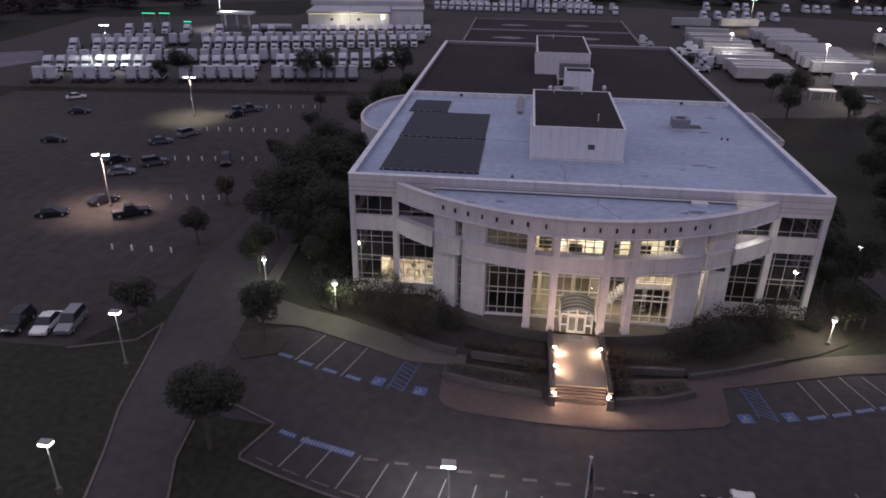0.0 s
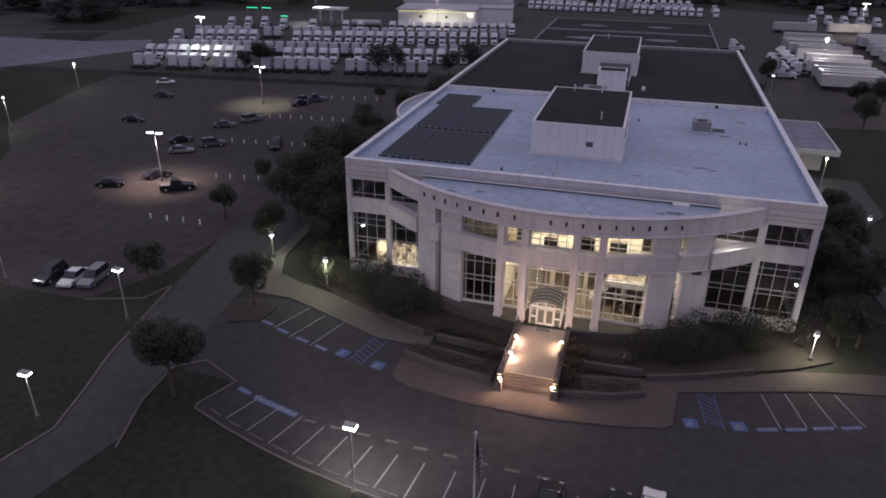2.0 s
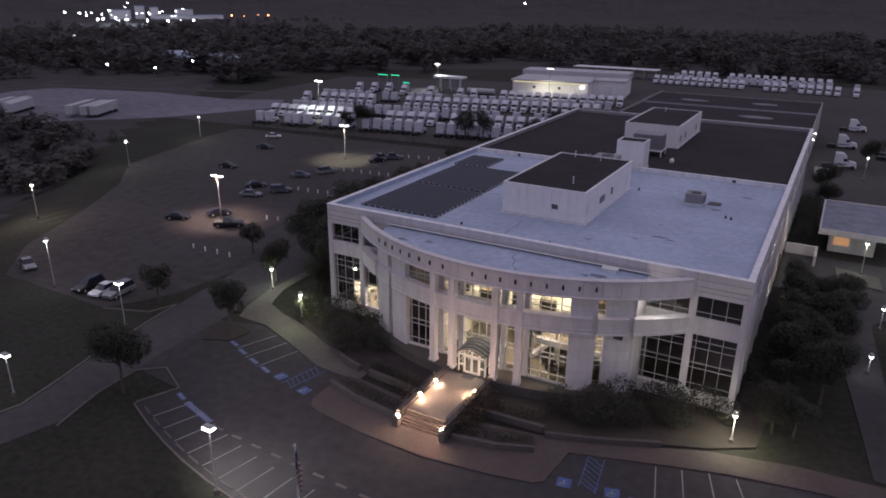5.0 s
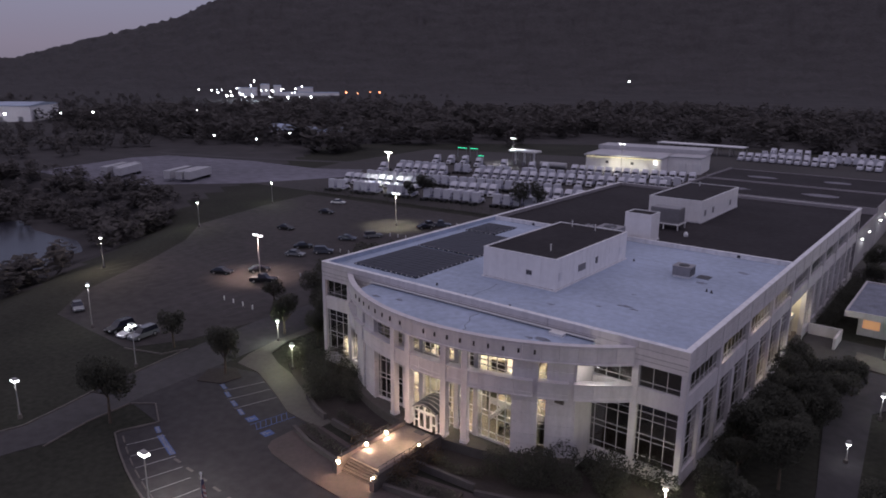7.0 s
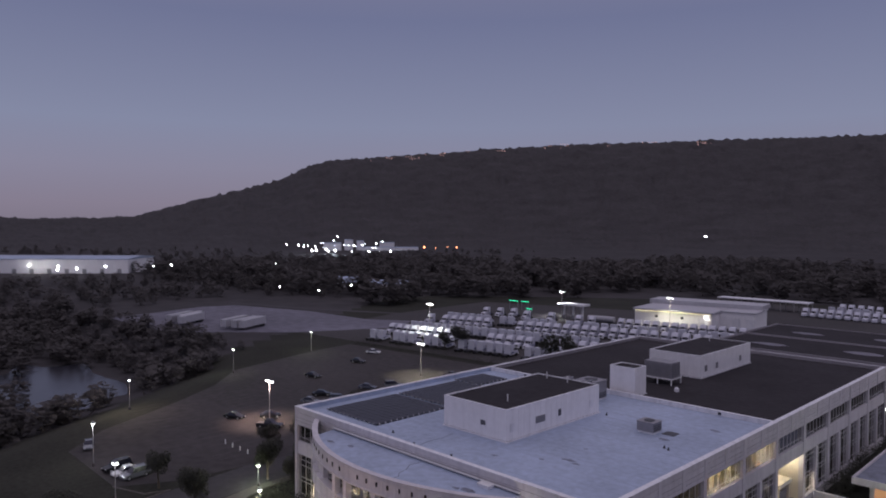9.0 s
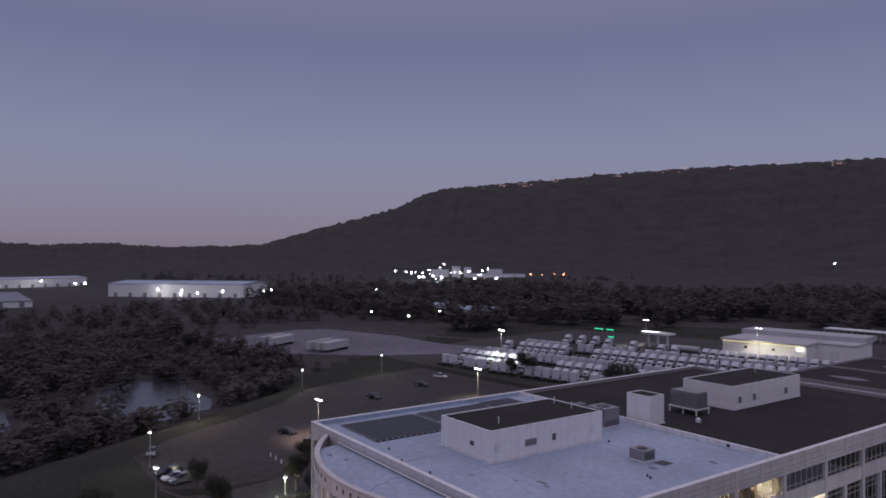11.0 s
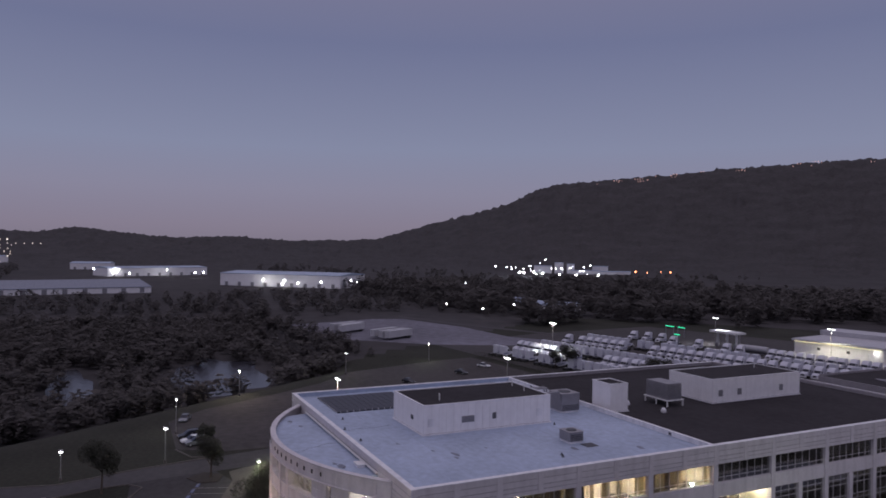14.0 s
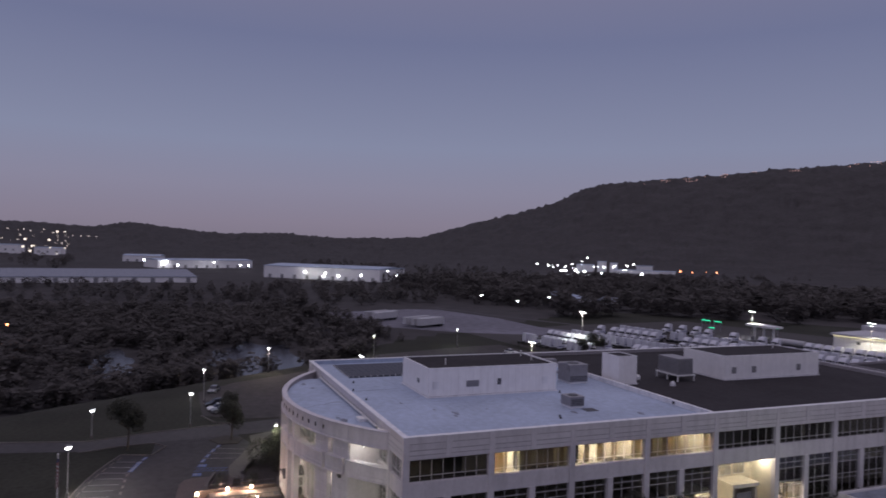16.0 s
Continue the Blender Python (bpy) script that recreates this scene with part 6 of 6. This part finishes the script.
part("lit_window", Mb().box(60.2, 62.6, 62.44, 62.5, 1.4, 2.8), glow("orange_lit_window", (1.0, 0.5, 0.25), 0.3), gh)
for a, b, c, d, h in ((53.2, 58, 57.7, 58.1, 1.9), (57.7, 58.1, 52.5, 58.1, 1.9), (54.2, 58.2, 121.5, 122, 2.4)):
    solid("court_wall", Mb().box(a, b, c, d, 0.1, h), STONE, "low pale wall of the side court", "wall", "structure")
solid("concrete_pad", Mb().prism([(61, 53.2), (67.2, 51.6), (67.6, 46), (61.4, 47)], 0.1, 0.4), CONC, "raised pale concrete pad", "pad", "structure")
shed = thing("bike_shelter", "small shelter with a pale roof by the trailer yard", "shelter")
part("roof", Mb().box(93, 99.5, 116.4, 119, 2.5, 2.75), WHITEM, shed)
for x in (93.3, 96.2, 99.2):
    for y in (116.6, 118.8):
        part("post", Mb().box(x - 0.06, x + 0.06, y - 0.06, y + 0.06, 0, 2.5), POLE, shed)
# lights on the rear wall
for y in (103, 113, 123, 140, 150):
    o = thing("wall_light", "small bright lamp on the rear wall", "wall light", (52.05, y, 6.0), 0, "lamps on the rear wall")
    part("housing", Mb().box(0, 0.25, -0.2, 0.2, 0, 0.25), DARKM, o)
    part("lens", Mb().box(0.02, 0.3, -0.2, 0.2, -0.12, 0.0), LAMPB, o)
    if y in (113, 140):
        bulb(o, (1.0, 0, -0.3), 160, COOL)


# ---- far buildings and town lights ----
def warehouse(cx, cy, w, d, h, turn, label, z=0.0, ridge=0.0, top=None):
    o = thing("warehouse", label, "building", (cx, cy, z), turn)
    part("wall", Mb().box(-w / 2, w / 2, -d / 2, d / 2, -6, h), SIDING, o)
    part("roof", Mb().side([(-d / 2 - 0.5, h), (d / 2 + 0.5, h), (d / 2 + 0.5, h + 0.5), (0, h + 0.5 + ridge), (-d / 2 - 0.5, h + 0.5)], -w / 2 - 0.5, w / 2 + 0.5), top or ROOFW, o)
    for i in range(max(2, int(w / 14))):
        x = -w / 2 + (i + 0.5) * w / max(2, int(w / 14))
        part("dock_door", Mb().box(x - 1.8, x + 1.8, -d / 2 - 0.1, -d / 2, 0, 4), GREYM, o)
    return o


warehouse(-618, 147, 138, 60, 12.5, 47.3, "long pale warehouse lit by wall lamps", 0, 2)
warehouse(-919, 23, 136, 50, 10.5, 110.7, "far pale warehouse lit by lamps", 0, 1.5)
warehouse(-556, -113, 220, 90, 4.5, 100.6, "long low warehouse with a dark wide roof", 0, 5, STAIN)
warehouse(-1180, -55, 60, 40, 10, 80, "far pale industrial hall", 0, 2)
warehouse(-700, 190, 40, 25, 8, 50, "small pale hall beyond the woods", -4, 1)
for x, y, w, h in ((-960, 690, 30, 16), (-945, 715, 14, 22), (-930, 730, 12, 20), (-905, 745, 50, 9), (-890, 770, 60, 8), (-880, 800, 40, 8), (-1010, 860, 30, 14)):
    warehouse(x, y, w, 24, h, 50, "far pale industrial plant building", -3, 0.5)
for x, y in ((-300, 238), (-285, 244), (-322, 250), (-270, 252)):
    warehouse(x, y, 14, 9, 3.4, 40 + x % 9, "small far house among trees", 0, 2.2)
sign_hill = warehouse(-1560, -330, 60, 40, 12, 80, "far lit commercial building on a hillside", 8, 1)
warehouse(-1500, -240, 50, 30, 10, 80, "far lit commercial building on a hillside", 6, 1)
far_rnd = random.Random(3)
for x, y, z, pw_ in ((-575, 128, 7, 1500), (-600, 112, 7, 1500), (-655, 86, 7, 1500), (-872, -20, 8, 2500), (-880, 40, 8, 2500)):
    o = thing("wall_light", "bright lamp beside a far warehouse", "wall light", (x, y, 0), 0, "lamps of the far warehouses")
    part("post", Mb().rod((0, 0, -6), (0, 0, z), 0.15, 0.12, 6), POLE, o)
    part("lens", Mb().ball((0, 0, z + 0.5), 0.7, 8), LAMPB, o)
    bulb(o, (1.5, -1.5, z), pw_, (0.95, 0.96, 1.0), radius=0.5)


def far_lights(name, label, m, spots):
    b = Mb()
    for x, y, z, r in spots:
        b.ball((x, y, z), r, 6)
    solid(name, b, m, label, "far lights", "stuff")


spots = []
for a, el in ((-60.2, -1.29), (-59.3, -1.37), (-58.24, -1.77), (-57.9, -1.75), (-57.1, -1.7), (-56.4, -1.8), (-55.05, -1.89), (-53.7, -1.91), (-51.95, -1.87), (-52.6, -1.1), (-54.2, -1.35), (-53.1, -1.25), (-54.9, -1.4), (-56.2, -0.7), (-58.9, -1.5)):
    spots.append((*bearing(a, el, 1150), 1.5 if el < -1.6 else 1.0))
for a, el in ((-77.45, -2.9), (-76.25, -2.85), (-74.42, -2.75)):
    spots.append((*bearing(a, el, 690), 1.1))
for a, el in ((-84.07, -2.03), (-83.45, -2.03), (-89.8, -2.08), (-91.1, -1.75), (-88.7, -2.1)):
    spots.append((*bearing(a, el, 930), 1.3))
for a, el in ((-64.2, -4.41), (-61.2, -4.77), (-58.66, -4.4), (-72, -2.6)):
    spots.append((*bearing(a, el, 420), 0.45))
for a, el in ((-62.65, -2.72), (-81.75, -4.19), (-71.5, -2.75)):
    spots.append((*bearing(a, el, 640), 0.5))
spots.append((-396.0, 985.6, 29.6, 1.4))
for k in range(14):
    spots.append((*bearing(far_rnd.uniform(-59, -52), far_rnd.uniform(-1.9, -1.2), 1150), far_rnd.uniform(0.4, 0.8)))
far_lights("far_white_lights", "scattered white lamps of the town and plants", FARW, spots)
# The last five spots are tail lights of cars on the road.
spots = [(*bearing(a, el, 1200), r) for a, el, r in ((-49.1, -1.54, 1.5), (-46.46, -1.53, 1.3), (-48.2, -1.6, 0.9), (-47.2, -1.5, 0.7), (-77.7, -4.03, 1.0))] + [(*bearing(-99.4, -7.1, 280), 0.45), (*bearing(-100.6, -6.2, 300), 0.3), (*bearing(-100.1, -6.9, 290), 0.4), (*bearing(-100.9, -7.2, 285), 0.35), (*bearing(-101.3, -4.6, 330), 0.35)]
far_lights("far_orange_lights", "orange lamps of the far town and car tail lights on the road", FARO, spots)
spots = []
for i in range(60):
    a = far_rnd.uniform(-104, -96.2)
    spots.append((*bearing(a, far_rnd.uniform(-1.3, 0.5) - (a + 96) * -0.02, 1500), far_rnd.choice((0.5, 0.7, 1.0, 1.4, 2.4))))
for a in np.linspace(-97, -94.5, 6):
    spots.append((*bearing(float(a), 0.05, 1700), 0.9))
far_lights("far_hillside_lights", "crowded lamps of shops on a hillside", glow("far_shop_lamp", (1.0, 0.86, 0.72), 1.4), spots)
spots = []
for i in range(26):
    a = far_rnd.choice((-52.3, -50.5, -49, -48, -46.7, -46.2, -44, -41.5, -38, -36.5, -33, -30, -26)) + far_rnd.uniform(-0.35, 0.35)
    e = float(np.interp(a, [q for q, _ in RIDGE], [q for _, q in RIDGE])) - far_rnd.uniform(0.05, 0.18)
    p = bearing(a, e, far_rnd.uniform(3550, 3850))
    p = (p[0], p[1], float(land(p[0], p[1])) + 9)
    for k in range(far_rnd.choice((1, 2, 4))):
        spots.append((p[0] + 9 * k, p[1] + 9 * k, p[2], far_rnd.uniform(1.6, 3.4)))
far_lights("far_ridge_lights", "rosy glints of houses on the ridge", glow("far_ridge_lamp", (1.0, 0.60, 0.52), 0.36), spots)
spots = [(far_rnd.uniform(120, 420), far_rnd.uniform(330, 560), far_rnd.uniform(3, 7), far_rnd.uniform(0.3, 0.6)) for _ in range(70)]
far_lights("far_east_lights", "scattered lamps of the far truck lots", FARP, spots)


# ---- trees, hedges and woods ----
def crown_mesh(name, seed, blobs, leaves, size, m):
    """A crown of leaf clumps gathered round several uneven centres."""
    r = np.random.default_rng(seed)
    v, f = [], []
    for cx, cy, cz, rad in blobs:
        k = int(leaves * rad * rad)
        d = r.normal(0, 1, (k, 3))
        d /= np.linalg.norm(d, axis=1)[:, None]
        p = np.array([cx, cy, cz]) + d * (rad * r.uniform(0.45, 1.1, (k, 1)) ** 0.6)
        a = r.normal(0, 1, (k, 3)) * np.array([1, 1, 0.45])
        a /= np.linalg.norm(a, axis=1)[:, None]
        b = np.cross(a, r.normal(0, 0.35, (k, 3)) + np.array([0, 0, 1]))
        b /= np.linalg.norm(b, axis=1)[:, None] + 1e-6
        s = size * r.uniform(0.6, 1.4, (k, 1))
        for q, e, g in zip(p, a * s, b * s * 0.6):
            n = len(v)
            v += [tuple(q - e), tuple(q - g), tuple(q + e), tuple(q + g)]
            f.append((n, n + 1, n + 2, n + 3))
    me = bpy.data.meshes.new(name)
    me.from_pydata(v, [], f)
    me.materials.append(m)
    return me


def tree_proto(seed, h, spread, label, m=LEAF):
    r = random.Random(seed)
    o = thing("tree", label, "tree", (0, 0, -80), 0, "trees round the office")
    t = Mb().rod((0, 0, 0), (0.1, 0.05, h * 0.35), 0.2, 0.14, 8).rod((0.1, 0.05, h * 0.35), (0, 0.1, h * 0.75), 0.14, 0.05, 8)
    for i in range(6):
        a = i * 1.05 + r.uniform(-0.3, 0.3)
        t.rod((0.08, 0.05, h * r.uniform(0.3, 0.5)), (spread * 0.6 * math.cos(a), spread * 0.6 * math.sin(a), h * r.uniform(0.5, 0.75)), 0.08, 0.03, 6)
    part("trunk", t, BARK, o)
    blobs = [(0, 0, h * 0.72, spread * 0.6)]
    for i in range(9):
        a = i * 0.7 + r.uniform(-0.3, 0.3)
        q = r.uniform(0.35, 0.7)
        blobs.append((spread * q * math.cos(a), spread * q * math.sin(a), h * r.uniform(0.42, 0.88), spread * r.uniform(0.3, 0.45)))
    part("crown", crown_mesh("crown", seed, blobs, 330, 0.145, m), m, o)
    return o


protos = [tree_proto(1, 7.0, 2.9, "leafy dark green tree beside the drive"), tree_proto(2, 8.5, 3.4, "broad dark green tree"), tree_proto(3, 6.0, 2.3, "small dark green tree on the lot")]
spot = [(-6.9, -12.4, 0, 1.0), (-21.5, -11.5, 2, 1.0), (-5.6, -29.5, 1, 1.0), (-24.5, 10, 2, 0.9), (-26.5, 25.5, 2, 0.8), (-25, 45, 2, 0.9), (-24.5, 66, 2, 0.9), (-9.5, 10, 1, 1.0), (-6.5, 17, 1, 1.1), (-10, 24, 1, 1.1), (-6, 31, 1, 1.0), (-8, 8, 0, 0.9), (-11, 38, 1, 1.1),
        (-5, 3, 0, 0.8), (-13, 62, 1, 1.1), (-7, 70, 1, 1.2), (-12, 80, 1, 1.1), (-8, 90, 1, 1.1), (-75.5, 112.5, 1, 1.15), (-80, 110, 0, 0.9), (-41, 117.5, 1, 1.1), (-36, 119.5, 1, 1.0), (-15, 124.7, 1, 1.1), (-20, 119, 1, 0.9),
        (57, 6, 0, 0.7), (60, 14, 1, 0.85), (57.5, 22, 0, 0.9), (62, 27, 1, 0.8), (58.5, 33, 0, 0.75), (63, 36, 0, 0.8), (59, -1, 2, 0.8), (71, -2, 1, 0.9), (73, 10, 1, 1.0), (72, 22, 1, 1.0), (76, 33, 1, 1.0), (80, 48, 1, 0.9), (58, 90, 1, 0.8), (57, 100, 1, 0.9), (66, 139, 1, 0.9), (84, 117, 1, 0.9), (88, 112, 1, 1.0), (98, 104, 0, 0.9), (81, 96, 1, 0.9), (92, 90, 1, 1.0),
        (90, 70, 1, 1.0), (86, 58, 1, 1.0), (-28, 85, 2, 0.8), (-13, 3, 0, 1.0), (-9, 15, 1, 1.35), (-5, 10, 1, 1.2), (-13, 22, 1, 1.35), (-7, 25, 1, 1.4), (-13.5, 32, 1, 1.3), (-8, 38, 1, 1.2), (-14, 44, 1, 1.2), (-3.5, 5, 0, 1.1), (-14, 13, 1, 1.2), (56.5, 10, 0, 1.0), (61, 7, 1, 0.9), (58, 17, 1, 0.9), (61.5, 20, 1, 0.9), (57, 28, 0, 1.0), (61, 31, 1, 0.8), (56.5, 36, 0, 0.9), (57, -1.5, 0, 0.8), (75, 3, 1, 1.1), (76, 16, 1, 1.1)]
used = set()
trnd = random.Random(21)
for x, y, k, s in spot:
    base = float(land(np.float64(x), np.float64(y)))
    m = pose(x, y, base, 0, 0, trnd.uniform(0, 360)) @ Matrix.Diagonal((s, s, s * trnd.uniform(0.9, 1.1), 1))
    if k not in used:
        protos[k].matrix_basis = m
        used.add(k)
    else:
        c = copy_thing(protos[k], Matrix.Identity(4))
        c.matrix_basis = m


def shrub_run(name, label, pts, h, w, seed, m=LEAF, dens=150):
    r = random.Random(seed)
    blobs = []
    for (x0, y0), (x1, y1) in zip(pts, pts[1:]):
        n = max(2, int(math.hypot(x1 - x0, y1 - y0) / (w * 0.7)))
        for i in range(n):
            t = i / n
            q = h * r.uniform(0.4, 0.62)
            blobs.append((x0 + (x1 - x0) * t + r.uniform(-0.3, 0.3) * w, y0 + (y1 - y0) * t + r.uniform(-0.3, 0.3) * w, q * 1.0, max(q, w * 0.45)))
    me = crown_mesh(name, seed, blobs, int(dens * 1.5), 0.12, m)
    o = thing(name, label, "shrubs", (0, 0, 0.1))
    part("foliage", me, m, o)
    st = Mb()
    for x, y, z, q in blobs[::2]:
        st.rod((x, y, -0.1), (x, y, z), 0.05, 0.03, 6)
    part("stems", st, BARK, o)


shrub_run("hedge", "dense dark shrubs before the west facade", [(-2, -2.4), (3, -4.6), (8, -7.2), (12.5, -9.6)], 3.6, 3.2, 31, dens=230)
shrub_run("hedge", "dense dark shrubs before the west facade", [(2, -1.6), (7, -3.2), (12, -6.8), (16, -8.6)], 3.2, 3.0, 32, dens=230)
shrub_run("hedge", "low dark shrubs beside the steps", [(15, -11.2), (19, -12), (22.6, -12.4)], 1.2, 1.5, 33)
shrub_run("hedge", "dense dark shrubs before the east facade", [(37, -10), (42, -8), (47, -5.4), (51, -3.2)], 3.4, 3.4, 34, dens=230)
shrub_run("hedge", "dense dark shrubs before the east facade", [(40, -6.6), (45, -3.6), (50, -1.6), (54, -1.2)], 3.0, 3.0, 35, dens=230)
shrub_run("hedge", "low dark shrubs beside the steps", [(30.2, -12), (34, -11.8), (37, -11.2)], 1.1, 1.4, 36)
shrub_run("hedge", "low dark shrub strip in the raised planter", [(14, -15.6), (18, -16.6), (22.4, -17.3)], 0.9, 1.2, 37)
shrub_run("hedge", "low dark shrub strip in the raised planter", [(30, -17.4), (33.5, -16.8), (36.6, -15.5)], 0.9, 1.2, 38)
shrub_run("hedge", "dark shrubs along the east side", [(55, 3), (55.5, 14), (55.5, 26), (55, 36)], 2.6, 2.6, 39)
shrub_run("hedge", "dark hedge before the parked tractors", [(-113, 97.5), (-90, 99.5), (-66, 102), (-45, 104), (-26, 106.5)], 2.6, 2.4, 40, dens=60)
shrub_run("hedge", "dark shrubs along the east side", [(55, 62), (55.5, 75), (55.5, 88), (55, 97)], 3.0, 2.4, 41)
shrub_run("hedge", "dark shrubs along the west side", [(-3, 1), (-3.5, 12), (-4, 24), (-4, 31)], 3.0, 3.0, 42)
shrub_run("young_shrubs", "sparse rusty young shrubs beside the terrace", [(30.0, -17.2), (30.1, -15.4), (30.0, -13.0), (30.2, -11.0)], 2.7, 1.2, 43, LEAF2, 75)
shrub_run("young_shrubs", "sparse rusty young shrubs beside the terrace", [(22.2, -15.6), (21.6, -12.6), (19.5, -14.2)], 1.9, 1.0, 44, LEAF2, 50)

# woods: uncounted crowns joined
wr = np.random.default_rng(12)
wv, wf = [], []


def wood_patch(n, x0, x1, y0, y1, hmin, hmax, keep, leaves=130):
    k = 0
    while k < n:
        x, y = wr.uniform(x0, x1), wr.uniform(y0, y1)
        if not keep(x, y):
            n -= 1
            continue
        k += 1
        h = wr.uniform(hmin, hmax)
        z = float(land(np.float64(x), np.float64(y)))
        d = wr.normal(0, 1, (leaves, 3))
        d /= np.linalg.norm(d, axis=1)[:, None]
        p = np.array([x, y, z + h * 0.55]) + d * np.array([h * 0.42, h * 0.42, h * 0.48]) * wr.uniform(0.6, 1.15, (leaves, 1))
        a = wr.normal(0, 1, (leaves, 3)) * np.array([1, 1, 0.4])
        b = np.cross(a, wr.normal(0, 0.3, (leaves, 3)) + np.array([0, 0, 1.2]))
        s = h * 0.062
        for q, e, g in zip(p, a * s, b * s):
            i = len(wv)
            wv.extend((tuple(q - e), tuple(q - g), tuple(q + e), tuple(q + g)))
            wf.append((i, i + 1, i + 2, i + 3))


def dry(x, y):
    """Open ground that stays free of trees: ponds, gravel lot, roads and lots."""
    if ((x + 143) / 48) ** 2 + ((y - 8) / 20) ** 2 < 1 or ((x + 148) / 40) ** 2 + ((y + 41) / 11) ** 2 < 1:
        return math.sin(x * 0.31) * math.sin(y * 0.47 + x * 0.11) > 0.72
    if -285 < x < -125 and 50 < y < 175:
        return False
    d = (x + 45) * -0.833 + (y + 20) * -0.553
    return d > 24 or y > 240 or x < -150


wood_patch(1500, -330, -70, -150, 62, 5, 7.5, dry)
wood_patch(60, -262, -128, 48, 60, 3, 5.5, lambda x, y: y < 60)
wood_patch(1500, -700, -240, -200, 420, 5, 7.5, lambda x, y: dry(x, y) and not (-345 < x < -255 and 225 < y < 262) and not (x < -480 and y < 200))
wood_patch(700, -560, -150, 178, 520, 8, 14, lambda x, y: not (-340 < x < -250 and 225 < y < 265) and (x < -190 or y > 262))
wood_patch(700, -300, 260, 352, 700, 9, 14, lambda x, y: True)
wood_patch(360, -1150, -640, 210, 900, 4, 8, lambda x, y: not (x < -760 and 520 < y < 1000))
wood_patch(160, -1300, -480, -420, 320, 7, 12, lambda x, y: y < -140 or y > 215)
wm = bpy.data.meshes.new("woods")
wm.from_pydata(wv, [], wf)
wm.materials.append(WOODL)
tagged(new("woods", wm), "dark dense woods in the valley", "woods", kind="stuff")
